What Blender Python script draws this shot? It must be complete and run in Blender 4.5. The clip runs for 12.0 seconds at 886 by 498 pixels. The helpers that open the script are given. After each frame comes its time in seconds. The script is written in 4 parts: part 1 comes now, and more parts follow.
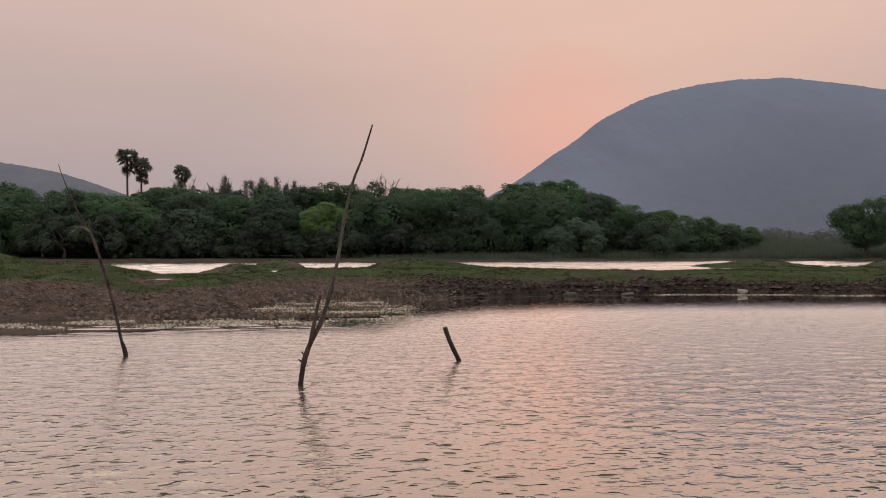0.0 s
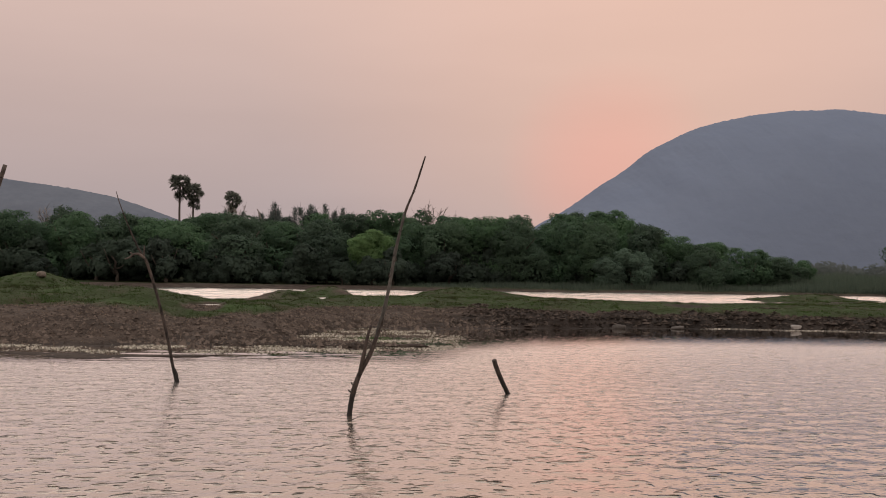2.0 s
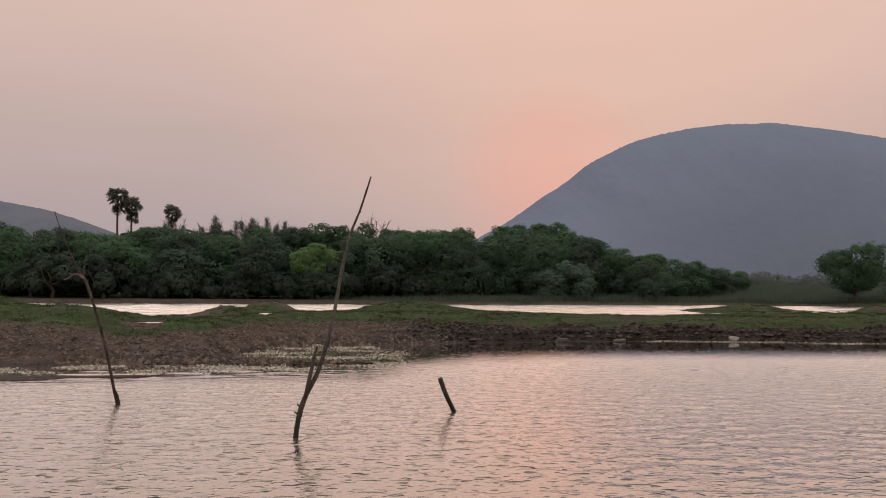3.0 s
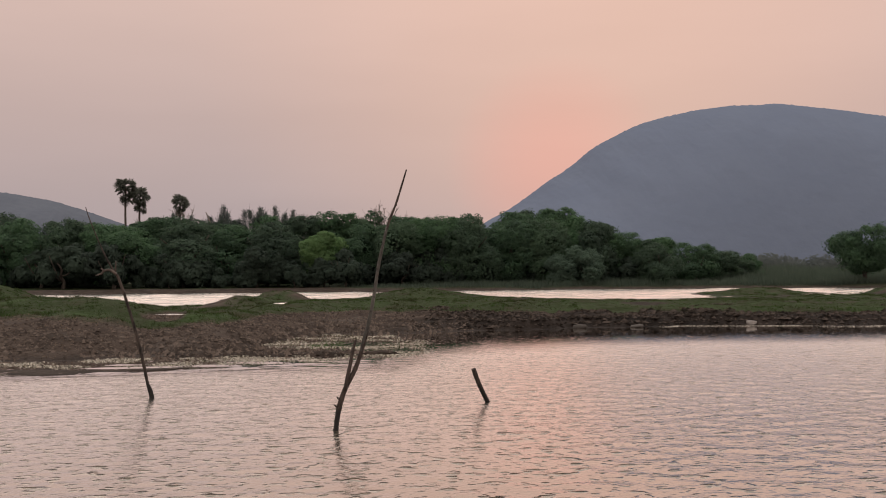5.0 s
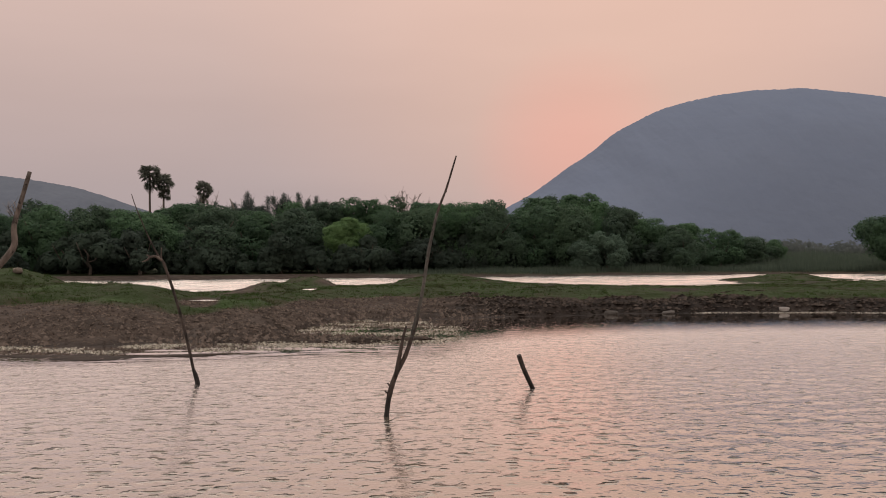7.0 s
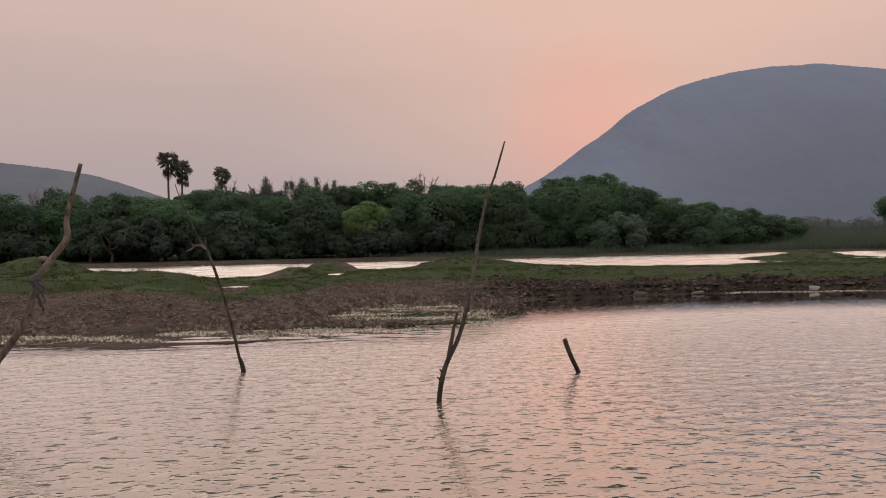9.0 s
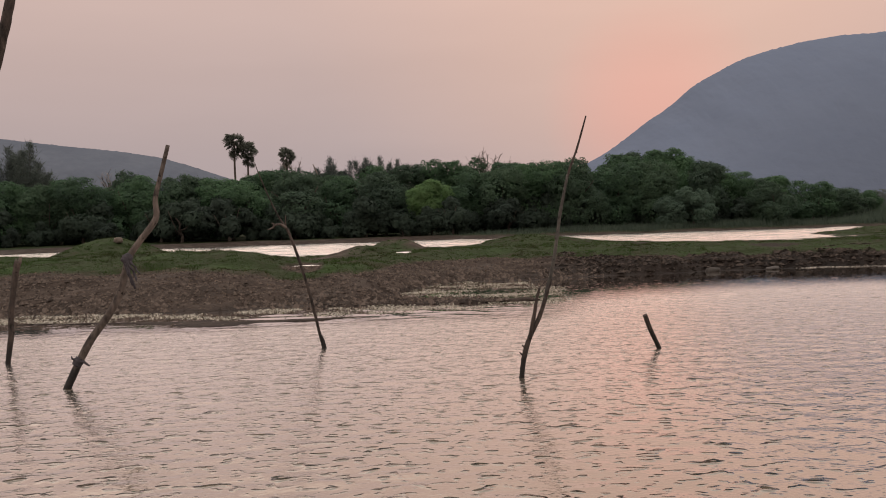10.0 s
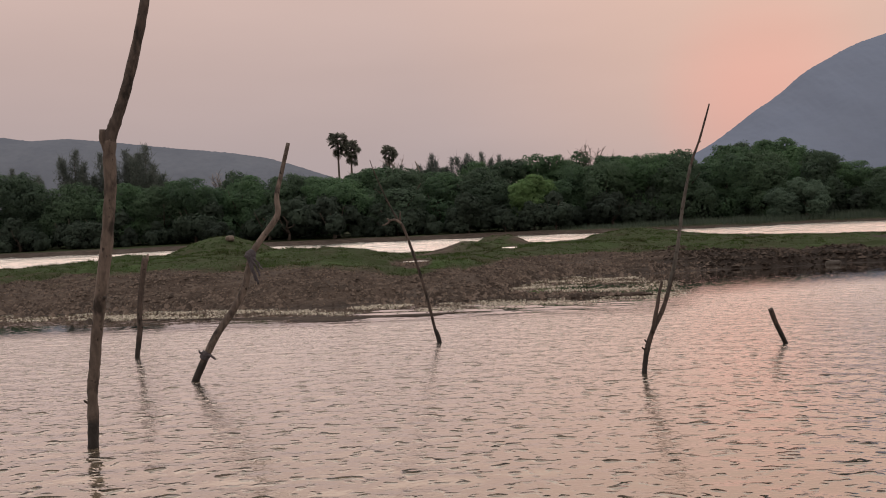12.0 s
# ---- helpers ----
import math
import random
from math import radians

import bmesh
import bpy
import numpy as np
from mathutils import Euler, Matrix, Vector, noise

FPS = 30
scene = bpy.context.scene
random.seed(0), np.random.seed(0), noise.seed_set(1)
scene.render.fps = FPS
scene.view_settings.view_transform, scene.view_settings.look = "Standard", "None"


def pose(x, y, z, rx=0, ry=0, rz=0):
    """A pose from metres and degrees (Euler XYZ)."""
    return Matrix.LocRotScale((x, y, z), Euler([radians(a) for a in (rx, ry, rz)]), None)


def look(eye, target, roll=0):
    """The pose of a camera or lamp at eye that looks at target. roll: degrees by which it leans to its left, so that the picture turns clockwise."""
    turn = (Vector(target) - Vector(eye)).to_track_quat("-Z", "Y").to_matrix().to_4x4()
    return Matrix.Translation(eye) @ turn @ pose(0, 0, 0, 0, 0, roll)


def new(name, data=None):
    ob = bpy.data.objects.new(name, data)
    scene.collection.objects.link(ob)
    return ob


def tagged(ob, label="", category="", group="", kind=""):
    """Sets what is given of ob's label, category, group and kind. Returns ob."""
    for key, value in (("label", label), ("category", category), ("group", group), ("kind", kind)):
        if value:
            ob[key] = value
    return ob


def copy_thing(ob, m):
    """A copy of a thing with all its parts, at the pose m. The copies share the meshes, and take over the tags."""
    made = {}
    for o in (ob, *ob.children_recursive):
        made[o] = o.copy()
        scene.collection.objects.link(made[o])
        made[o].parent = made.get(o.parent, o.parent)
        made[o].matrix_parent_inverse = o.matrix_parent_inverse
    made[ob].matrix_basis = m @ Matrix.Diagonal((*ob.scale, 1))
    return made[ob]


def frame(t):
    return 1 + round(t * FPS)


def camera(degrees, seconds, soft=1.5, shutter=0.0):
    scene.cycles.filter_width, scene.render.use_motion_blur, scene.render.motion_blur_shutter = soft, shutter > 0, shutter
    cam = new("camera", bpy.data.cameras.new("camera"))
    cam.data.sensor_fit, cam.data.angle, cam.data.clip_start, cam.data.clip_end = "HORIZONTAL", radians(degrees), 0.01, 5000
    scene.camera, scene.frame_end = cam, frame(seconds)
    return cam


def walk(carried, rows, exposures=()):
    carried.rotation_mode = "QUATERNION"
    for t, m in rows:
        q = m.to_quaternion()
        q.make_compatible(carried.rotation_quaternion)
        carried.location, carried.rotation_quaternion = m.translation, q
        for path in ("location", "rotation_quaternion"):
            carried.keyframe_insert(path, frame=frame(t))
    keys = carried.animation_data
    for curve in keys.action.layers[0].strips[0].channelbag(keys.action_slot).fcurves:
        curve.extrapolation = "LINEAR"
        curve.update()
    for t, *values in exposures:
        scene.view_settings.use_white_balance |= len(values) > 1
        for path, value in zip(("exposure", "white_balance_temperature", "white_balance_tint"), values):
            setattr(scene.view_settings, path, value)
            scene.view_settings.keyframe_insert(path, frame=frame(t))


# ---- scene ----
cam = camera(50.0, 12.0, soft=1.0)
PATH = [
    (0, (-0.353, -0.826, 1.614), (-0.043, 1.15, 1.61), -0.1),
    (0.5, (-0.365, -0.82, 1.62), (-0.113, 1.163, 1.64), 0.2),
    (1, (-0.379, -0.742, 1.618), (-0.179, 1.247, 1.645), 0.3),
    (1.5, (-0.394, -0.778, 1.628), (-0.219, 1.214, 1.656), 0.3),
    (2, (-0.406, -0.79, 1.657), (-0.193, 1.198, 1.712), 0.8),
    (2.5, (-0.415, -0.812, 1.709), (-0.12, 1.164, 1.789), 0.7),
    (4.5, (-0.699, -0.87, 1.798), (-0.341, 1.096, 1.881), 0.1),
    (5, (-0.813, -0.792, 1.822), (-0.493, 1.181, 1.874), -0.4),
    (5.5, (-0.919, -0.809, 1.832), (-0.639, 1.171, 1.859), -0.5),
    (6, (-0.992, -0.773, 1.834), (-0.717, 1.208, 1.86), -0.5),
    (6.5, (-1.063, -0.76, 1.82), (-0.786, 1.22, 1.847), -0.5),
    (7, (-1.158, -0.726, 1.829), (-0.88, 1.255, 1.852), -0.4),
    (9, (-1.561, -0.687, 1.881), (-1.316, 1.298, 1.867), -1.2),
    (9.5, (-1.672, -0.681, 1.887), (-1.457, 1.307, 1.865), -1.3),
    (10, (-1.794, -0.693, 1.869), (-1.68, 1.303, 1.812), -1.8),
    (10.5, (-1.877, -0.667, 1.868), (-1.823, 1.331, 1.781), -2.1),
    (11, (-1.937, -0.643, 1.869), (-1.947, 1.355, 1.774), -2.4),
    (11.5, (-1.988, -0.629, 1.856), (-2.04, 1.369, 1.772), -2.5),
    (12, (-2.0, -0.623, 1.854), (-2.098, 1.374, 1.796), -2.5),
]
walk(cam, [(t, look(eye, target, roll)) for t, eye, target, roll in PATH])

# ---- sky, sun ----
SUN_AZ, SUN_EL = radians(18.5), radians(4.6)          # right of +y, above the horizon: behind the hill's shoulder
sun_dir = Vector((math.sin(SUN_AZ) * math.cos(SUN_EL), math.cos(SUN_AZ) * math.cos(SUN_EL), math.sin(SUN_EL)))

world = bpy.data.worlds.new("evening_sky")
scene.world = world
world.use_nodes = True
wn, wl = world.node_tree.nodes, world.node_tree.links
wn.clear()
w_out, w_bg = wn.new("ShaderNodeOutputWorld"), wn.new("ShaderNodeBackground")
w_sky = wn.new("ShaderNodeTexSky")
w_sky.sky_type, w_sky.sun_disc = "NISHITA", False
w_sky.sun_elevation, w_sky.sun_rotation = SUN_EL, SUN_AZ
w_sky.air_density, w_sky.dust_density, w_sky.ozone_density = 1.5, 6.0, 1.0
w_co, w_sep = wn.new("ShaderNodeTexCoord"), wn.new("ShaderNodeSeparateXYZ")
wl.new(w_co.outputs["Generated"], w_sep.inputs[0])
w_ramp = wn.new("ShaderNodeValToRGB")
stops = [(0.0, (0.43, 0.36, 0.365)), (0.07, (0.455, 0.37, 0.368)), (0.16, (0.53, 0.405, 0.38)), (0.29, (0.71, 0.515, 0.455)),
         (0.38, (1.20, 0.91, 0.77)), (0.52, (1.70, 1.41, 1.24)), (1.0, (1.6, 1.55, 1.50))]
while len(w_ramp.color_ramp.elements) < len(stops):
    w_ramp.color_ramp.elements.new(0.5)
for el, (p, c) in zip(w_ramp.color_ramp.elements, stops):
    el.position, el.color = p, (*c, 1)
wl.new(w_sep.outputs["Z"], w_ramp.inputs["Fac"])


def glow(colour_in, axis, start, power, colour, amount):
    """Mix a colour into the sky round the sun's direction."""
    dot = wn.new("ShaderNodeVectorMath")
    dot.operation = "DOT_PRODUCT"
    dot.inputs[1].default_value = axis
    wl.new(w_co.outputs["Generated"], dot.inputs[0])
    rng = wn.new("ShaderNodeMapRange")
    rng.inputs["From Min"].default_value, rng.inputs["From Max"].default_value = math.cos(radians(start)), 1.0
    wl.new(dot.outputs["Value"], rng.inputs["Value"])
    pw = wn.new("ShaderNodeMath")
    pw.operation = "POWER"
    pw.inputs[1].default_value = power
    wl.new(rng.outputs[0], pw.inputs[0])
    am = wn.new("ShaderNodeMath")
    am.operation = "MULTIPLY"
    am.inputs[1].default_value = amount
    wl.new(pw.outputs[0], am.inputs[0])
    mix = wn.new("ShaderNodeMix")
    mix.data_type = "RGBA"
    wl.new(am.outputs[0], mix.inputs["Factor"])
    wl.new(colour_in, mix.inputs["A"])
    mix.inputs["B"].default_value = (*colour, 1)
    return mix.outputs["Result"]


warm = glow(w_ramp.outputs["Color"], (0.33, 0.88, 0.34), 27, 1.3, (0.79, 0.515, 0.42), 0.66)
warm = glow(warm, (0.275, 0.955, 0.110), 6.8, 1.3, (0.88, 0.37, 0.31), 0.40)
# a little uneven haze
w_map = wn.new("ShaderNodeMapping")
w_map.inputs["Scale"].default_value = (1.5, 1.5, 7.0)
w_noise = wn.new("ShaderNodeTexNoise")
w_noise.inputs["Scale"].default_value, w_noise.inputs["Detail"].default_value = 2.2, 4
wl.new(w_co.outputs["Generated"], w_map.inputs[0])
wl.new(w_map.outputs[0], w_noise.inputs["Vector"])
w_amp = wn.new("ShaderNodeMapRange")
w_amp.inputs["To Min"].default_value, w_amp.inputs["To Max"].default_value = 0.94, 1.06
wl.new(w_noise.outputs["Fac"], w_amp.inputs["Value"])
w_mul = wn.new("ShaderNodeVectorMath")
w_mul.operation = "SCALE"
wl.new(warm, w_mul.inputs[0])
# the sky is brightest on the sun's side
w_side, w_both = wn.new("ShaderNodeMapRange"), wn.new("ShaderNodeMath")
w_side.inputs["From Min"].default_value, w_side.inputs["From Max"].default_value = -0.9, 0.35
w_side.inputs["To Min"].default_value, w_side.inputs["To Max"].default_value = 0.86, 1.0
w_both.operation = "MULTIPLY"
wl.new(w_sep.outputs["Y"], w_side.inputs["Value"])
wl.new(w_side.outputs[0], w_both.inputs[0])
wl.new(w_amp.outputs[0], w_both.inputs[1])
wl.new(w_both.outputs[0], w_mul.inputs["Scale"])
w_add = wn.new("ShaderNodeMix")
w_add.data_type, w_add.blend_type = "RGBA", "ADD"
w_add.inputs["Factor"].default_value = 0.002
wl.new(w_mul.outputs[0], w_add.inputs["A"])
wl.new(w_sky.outputs["Color"], w_add.inputs["B"])
wl.new(w_add.outputs["Result"], w_bg.inputs["Color"])
w_bg.inputs["Strength"].default_value = 1.0
wl.new(w_bg.outputs[0], w_out.inputs["Surface"])

sun = new("sun", bpy.data.lights.new("sun", "SUN"))
sun.data.energy, sun.data.angle, sun.data.color = 1.0, radians(2), (1.0, 0.62, 0.45)
sun.matrix_world = look(sun_dir * 100, (0, 0, 0))
scene.view_settings.exposure = 0.0


# ---- materials ----
def material(name, colours, scale, rough=0.9, bump=0.0, bump_scale=None, detail=6, island=0.0, objects=0.0, spec=0.3, through_light=0.0, stretch=(1, 1, 1), span=0.4):
    """A principled surface whose colour wanders between the given ones in object space at two scales."""
    m = bpy.data.materials.new(name)
    m.use_nodes = True
    nt = m.node_tree
    n, l = nt.nodes, nt.links
    b = n["Principled BSDF"]
    co, mp = n.new("ShaderNodeTexCoord"), n.new("ShaderNodeMapping")
    mp.inputs["Scale"].default_value = stretch
    l.new(co.outputs["Object"], mp.inputs[0])
    big, small = n.new("ShaderNodeTexNoise"), n.new("ShaderNodeTexNoise")
    big.inputs["Scale"].default_value, big.inputs["Detail"].default_value = scale, detail
    small.inputs["Scale"].default_value, small.inputs["Detail"].default_value = scale * 7, detail
    for t in (big, small):
        l.new(mp.outputs[0], t.inputs["Vector"])
    add = n.new("ShaderNodeMath")
    add.operation = "MULTIPLY_ADD"
    add.inputs[1].default_value = 0.45
    l.new(small.outputs["Fac"], add.inputs[0])
    half = n.new("ShaderNodeMath")
    half.operation = "MULTIPLY"
    half.inputs[1].default_value = 0.55
    l.new(big.outputs["Fac"], half.inputs[0])
    l.new(half.outputs[0], add.inputs[2])
    fac = add.outputs[0]
    for amount, node, out in ((island, "ShaderNodeNewGeometry", "Random Per Island"), (objects, "ShaderNodeObjectInfo", "Random")):
        if amount:
            src, ma = n.new(node), n.new("ShaderNodeMath")
            ma.operation = "MULTIPLY_ADD"
            ma.inputs[1].default_value = amount
            l.new(src.outputs[out], ma.inputs[0])
            sh = n.new("ShaderNodeMath")
            sh.operation = "SUBTRACT"
            sh.inputs[1].default_value = amount / 2
            l.new(fac, sh.inputs[0])
            l.new(sh.outputs[0], ma.inputs[2])
            fac = ma.outputs[0]
    ramp = n.new("ShaderNodeValToRGB")
    e = ramp.color_ramp.elements
    while len(e) < len(colours):
        e.new(0.5)
    for k, c in enumerate(colours):
        e[k].position, e[k].color = 0.5 - span / 2 + span * k / max(1, len(colours) - 1), (*c, 1)
    l.new(fac, ramp.inputs["Fac"])
    l.new(ramp.outputs["Color"], b.inputs["Base Color"])
    b.inputs["Roughness"].default_value = rough
    b.inputs["Specular IOR Level"].default_value = spec
    if bump:
        bn, bp = n.new("ShaderNodeTexNoise"), n.new("ShaderNodeBump")
        bn.inputs["Scale"].default_value, bn.inputs["Detail"].default_value = bump_scale or scale * 10, 8
        bp.inputs["Strength"].default_value, bp.inputs["Distance"].default_value = 0.8, bump
        l.new(mp.outputs[0], bn.inputs["Vector"])
        l.new(bn.outputs["Fac"], bp.inputs["Height"])
        l.new(bp.outputs[0], b.inputs["Normal"])
    if through_light:
        tr, mx = n.new("ShaderNodeBsdfTranslucent"), n.new("ShaderNodeMixShader")
        l.new(ramp.outputs["Color"], tr.inputs["Color"])
        mx.inputs["Fac"].default_value = through_light
        l.new(b.outputs[0], mx.inputs[1])
        l.new(tr.outputs[0], mx.inputs[2])
        l.new(mx.outputs[0], n["Material Output"].inputs["Surface"])
    return m


def leafy(name, dark, light, scale=0.5, span=0.4):
    mid = tuple((a + b) / 2 for a, b in zip(dark, light))
    return material(name, [dark, mid, light], scale, rough=0.7, island=0.06, objects=0.22, through_light=0.48, spec=0.12, span=span)


M_LEAF = leafy("dark_green_leaves", (0.050, 0.084, 0.060), (0.080, 0.152, 0.075))
M_LEAF2 = leafy("olive_leaves", (0.048, 0.074, 0.057), (0.074, 0.124, 0.073))
M_LIGHT = leafy("light_green_leaves", (0.084, 0.145, 0.066), (0.135, 0.232, 0.092))
M_GREY = leafy("grey_green_leaves", (0.068, 0.104, 0.080), (0.094, 0.145, 0.104))
# needles and palm leaves are paled in colour to stand in for haze
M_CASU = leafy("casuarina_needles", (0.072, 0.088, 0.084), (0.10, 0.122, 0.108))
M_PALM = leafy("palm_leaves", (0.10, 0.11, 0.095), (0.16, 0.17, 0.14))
# haze over the far woods is put into this greyed leaf colour
M_FAR = leafy("haze_tinted_far_leaves", (0.075, 0.09, 0.092), (0.10, 0.118, 0.112))
# leaf colour darkened for the shade at the foot of the trees
M_SHADE = leafy("shaded_thicket_leaves", (0.038, 0.054, 0.045), (0.052, 0.078, 0.057))
M_REED = leafy("reed_blades", (0.062, 0.086, 0.068), (0.102, 0.134, 0.100))
M_GRASS = leafy("marsh_grass", (0.030, 0.028, 0.014), (0.042, 0.076, 0.022), 0.42, 0.26)
M_WEED = leafy("water_weed", (0.03, 0.032, 0.016), (0.08, 0.08, 0.04))
M_FLOAT = material("floating_weed_leaves", [(0.10, 0.095, 0.06), (0.30, 0.27, 0.20)], 3, rough=0.35, island=0.5, spec=0.5)
M_SCUM = material("dried_scum", [(0.24, 0.21, 0.17), (0.48, 0.44, 0.38)], 3, rough=0.6, island=0.5)
M_TRUNK = material("tree_bark", [(0.035, 0.029, 0.024), (0.085, 0.072, 0.06)], 2, bump=0.03, stretch=(1, 1, 0.2))
M_TWIGS = material("bare_twigs", [(0.12, 0.10, 0.09), (0.22, 0.19, 0.17)], 2)
M_CLOD = material("mud_clods", [(0.024, 0.017, 0.013), (0.052, 0.038, 0.030), (0.10, 0.077, 0.063)], 1.5, island=0.6, bump=0.02, bump_scale=30)
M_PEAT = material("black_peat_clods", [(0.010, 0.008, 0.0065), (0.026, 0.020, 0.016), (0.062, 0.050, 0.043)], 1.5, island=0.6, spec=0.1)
M_STRAW = material("dead_stems", [(0.04, 0.028, 0.02), (0.14, 0.10, 0.072)], 2, island=0.6)
M_STONE = material("pale_stone", [(0.16, 0.148, 0.138), (0.28, 0.262, 0.245)], 3, rough=0.85, bump=0.02)
M_STONE2 = material("muddy_stone", [(0.03, 0.026, 0.023), (0.06, 0.054, 0.048)], 3, rough=0.8, bump=0.02)
M_STONE3 = material("brown_stone", [(0.08, 0.066, 0.055), (0.18, 0.15, 0.125)], 3, rough=0.85, bump=0.02)
M_RAG = material("torn_grey_cloth", [(0.022, 0.02, 0.024), (0.07, 0.062, 0.07)], 6, rough=0.95, bump=0.01)


def wood(name, dark, light):
    """Weathered wood with patches of lost bark and dark scars, black where the water keeps it wet at its foot."""
    m = material(name, [dark, tuple((a + b) / 2 for a, b in zip(dark, light)), light], 4, rough=0.85, bump=0.03, bump_scale=26, stretch=(1.0, 1.0, 0.4), span=0.24)
    n, l = m.node_tree.nodes, m.node_tree.links
    b = n["Principled BSDF"]
    geo, sep, co = n.new("ShaderNodeNewGeometry"), n.new("ShaderNodeSeparateXYZ"), n.new("ShaderNodeTexCoord")

    def noise_mask(scale, lo, hi, squash):
        mp, t, r = n.new("ShaderNodeMapping"), n.new("ShaderNodeTexNoise"), n.new("ShaderNodeMapRange")
        mp.inputs["Scale"].default_value = (1, 1, squash)
        t.inputs["Scale"].default_value, t.inputs["Detail"].default_value = scale, 5
        r.inputs["From Min"].default_value, r.inputs["From Max"].default_value = lo, hi
        l.new(co.outputs["Object"], mp.inputs[0])
        l.new(mp.outputs[0], t.inputs["Vector"])
        l.new(t.outputs["Fac"], r.inputs["Value"])
        return t.outputs["Fac"], r.outputs[0]

    def over(mask, colour):
        mix = n.new("ShaderNodeMix")
        mix.data_type = "RGBA"
        l.new(mask, mix.inputs["Factor"])
        l.new(b.inputs["Base Color"].links[0].from_socket, mix.inputs["A"])
        mix.inputs["B"].default_value = (*colour, 1)
        l.new(mix.outputs["Result"], b.inputs["Base Color"])

    over(noise_mask(9, 0.54, 0.66, 0.5)[1], tuple(c * 0.42 for c in dark))        # bark still on
    over(noise_mask(24, 0.62, 0.70, 0.8)[1], tuple(c * 0.25 for c in dark))       # scars and borer holes
    over(noise_mask(5, 0.58, 0.72, 0.35)[1], tuple(c * 1.25 for c in light))      # bleached patches
    fac, _ = noise_mask(9, 0, 1, 1)
    off, rng = n.new("ShaderNodeMath"), n.new("ShaderNodeMapRange")
    off.operation = "MULTIPLY_ADD"
    off.inputs[1].default_value = 0.22
    l.new(geo.outputs["Position"], sep.inputs[0])
    l.new(fac, off.inputs[0])
    l.new(sep.outputs["Z"], off.inputs[2])
    rng.inputs["From Min"].default_value, rng.inputs["From Max"].default_value = 0.41, 0.34
    l.new(off.outputs[0], rng.inputs["Value"])
    over(rng.outputs[0], (0.010, 0.008, 0.007))
    ro = n.new("ShaderNodeMapRange")
    ro.inputs["To Min"].default_value, ro.inputs["To Max"].default_value = 0.88, 0.6
    l.new(rng.outputs[0], ro.inputs["Value"])
    l.new(ro.outputs[0], b.inputs["Roughness"])
    return m


M_WOOD = wood("weathered_pole_wood", (0.048, 0.038, 0.033), (0.118, 0.095, 0.082))
M_BARK = wood("brown_pole_bark", (0.038, 0.029, 0.024), (0.098, 0.077, 0.065))
M_WOOD2 = wood("dark_stick_bark", (0.022, 0.017, 0.015), (0.062, 0.047, 0.040))
M_WOOD3 = wood("grey_stick_wood", (0.034, 0.032, 0.029), (0.080, 0.074, 0.066))


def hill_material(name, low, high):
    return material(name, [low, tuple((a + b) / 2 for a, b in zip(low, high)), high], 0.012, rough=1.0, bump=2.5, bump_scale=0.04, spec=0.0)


# distance haze is mixed into the hill's blue-grey base colour
M_HILL = hill_material("haze_tinted_hill_rock", (0.121, 0.146, 0.200), (0.130, 0.155, 0.208))
# the low ridge carries its haze in the colour too
M_HILL2 = hill_material("haze_tinted_low_hill", (0.088, 0.100, 0.125), (0.112, 0.125, 0.150))


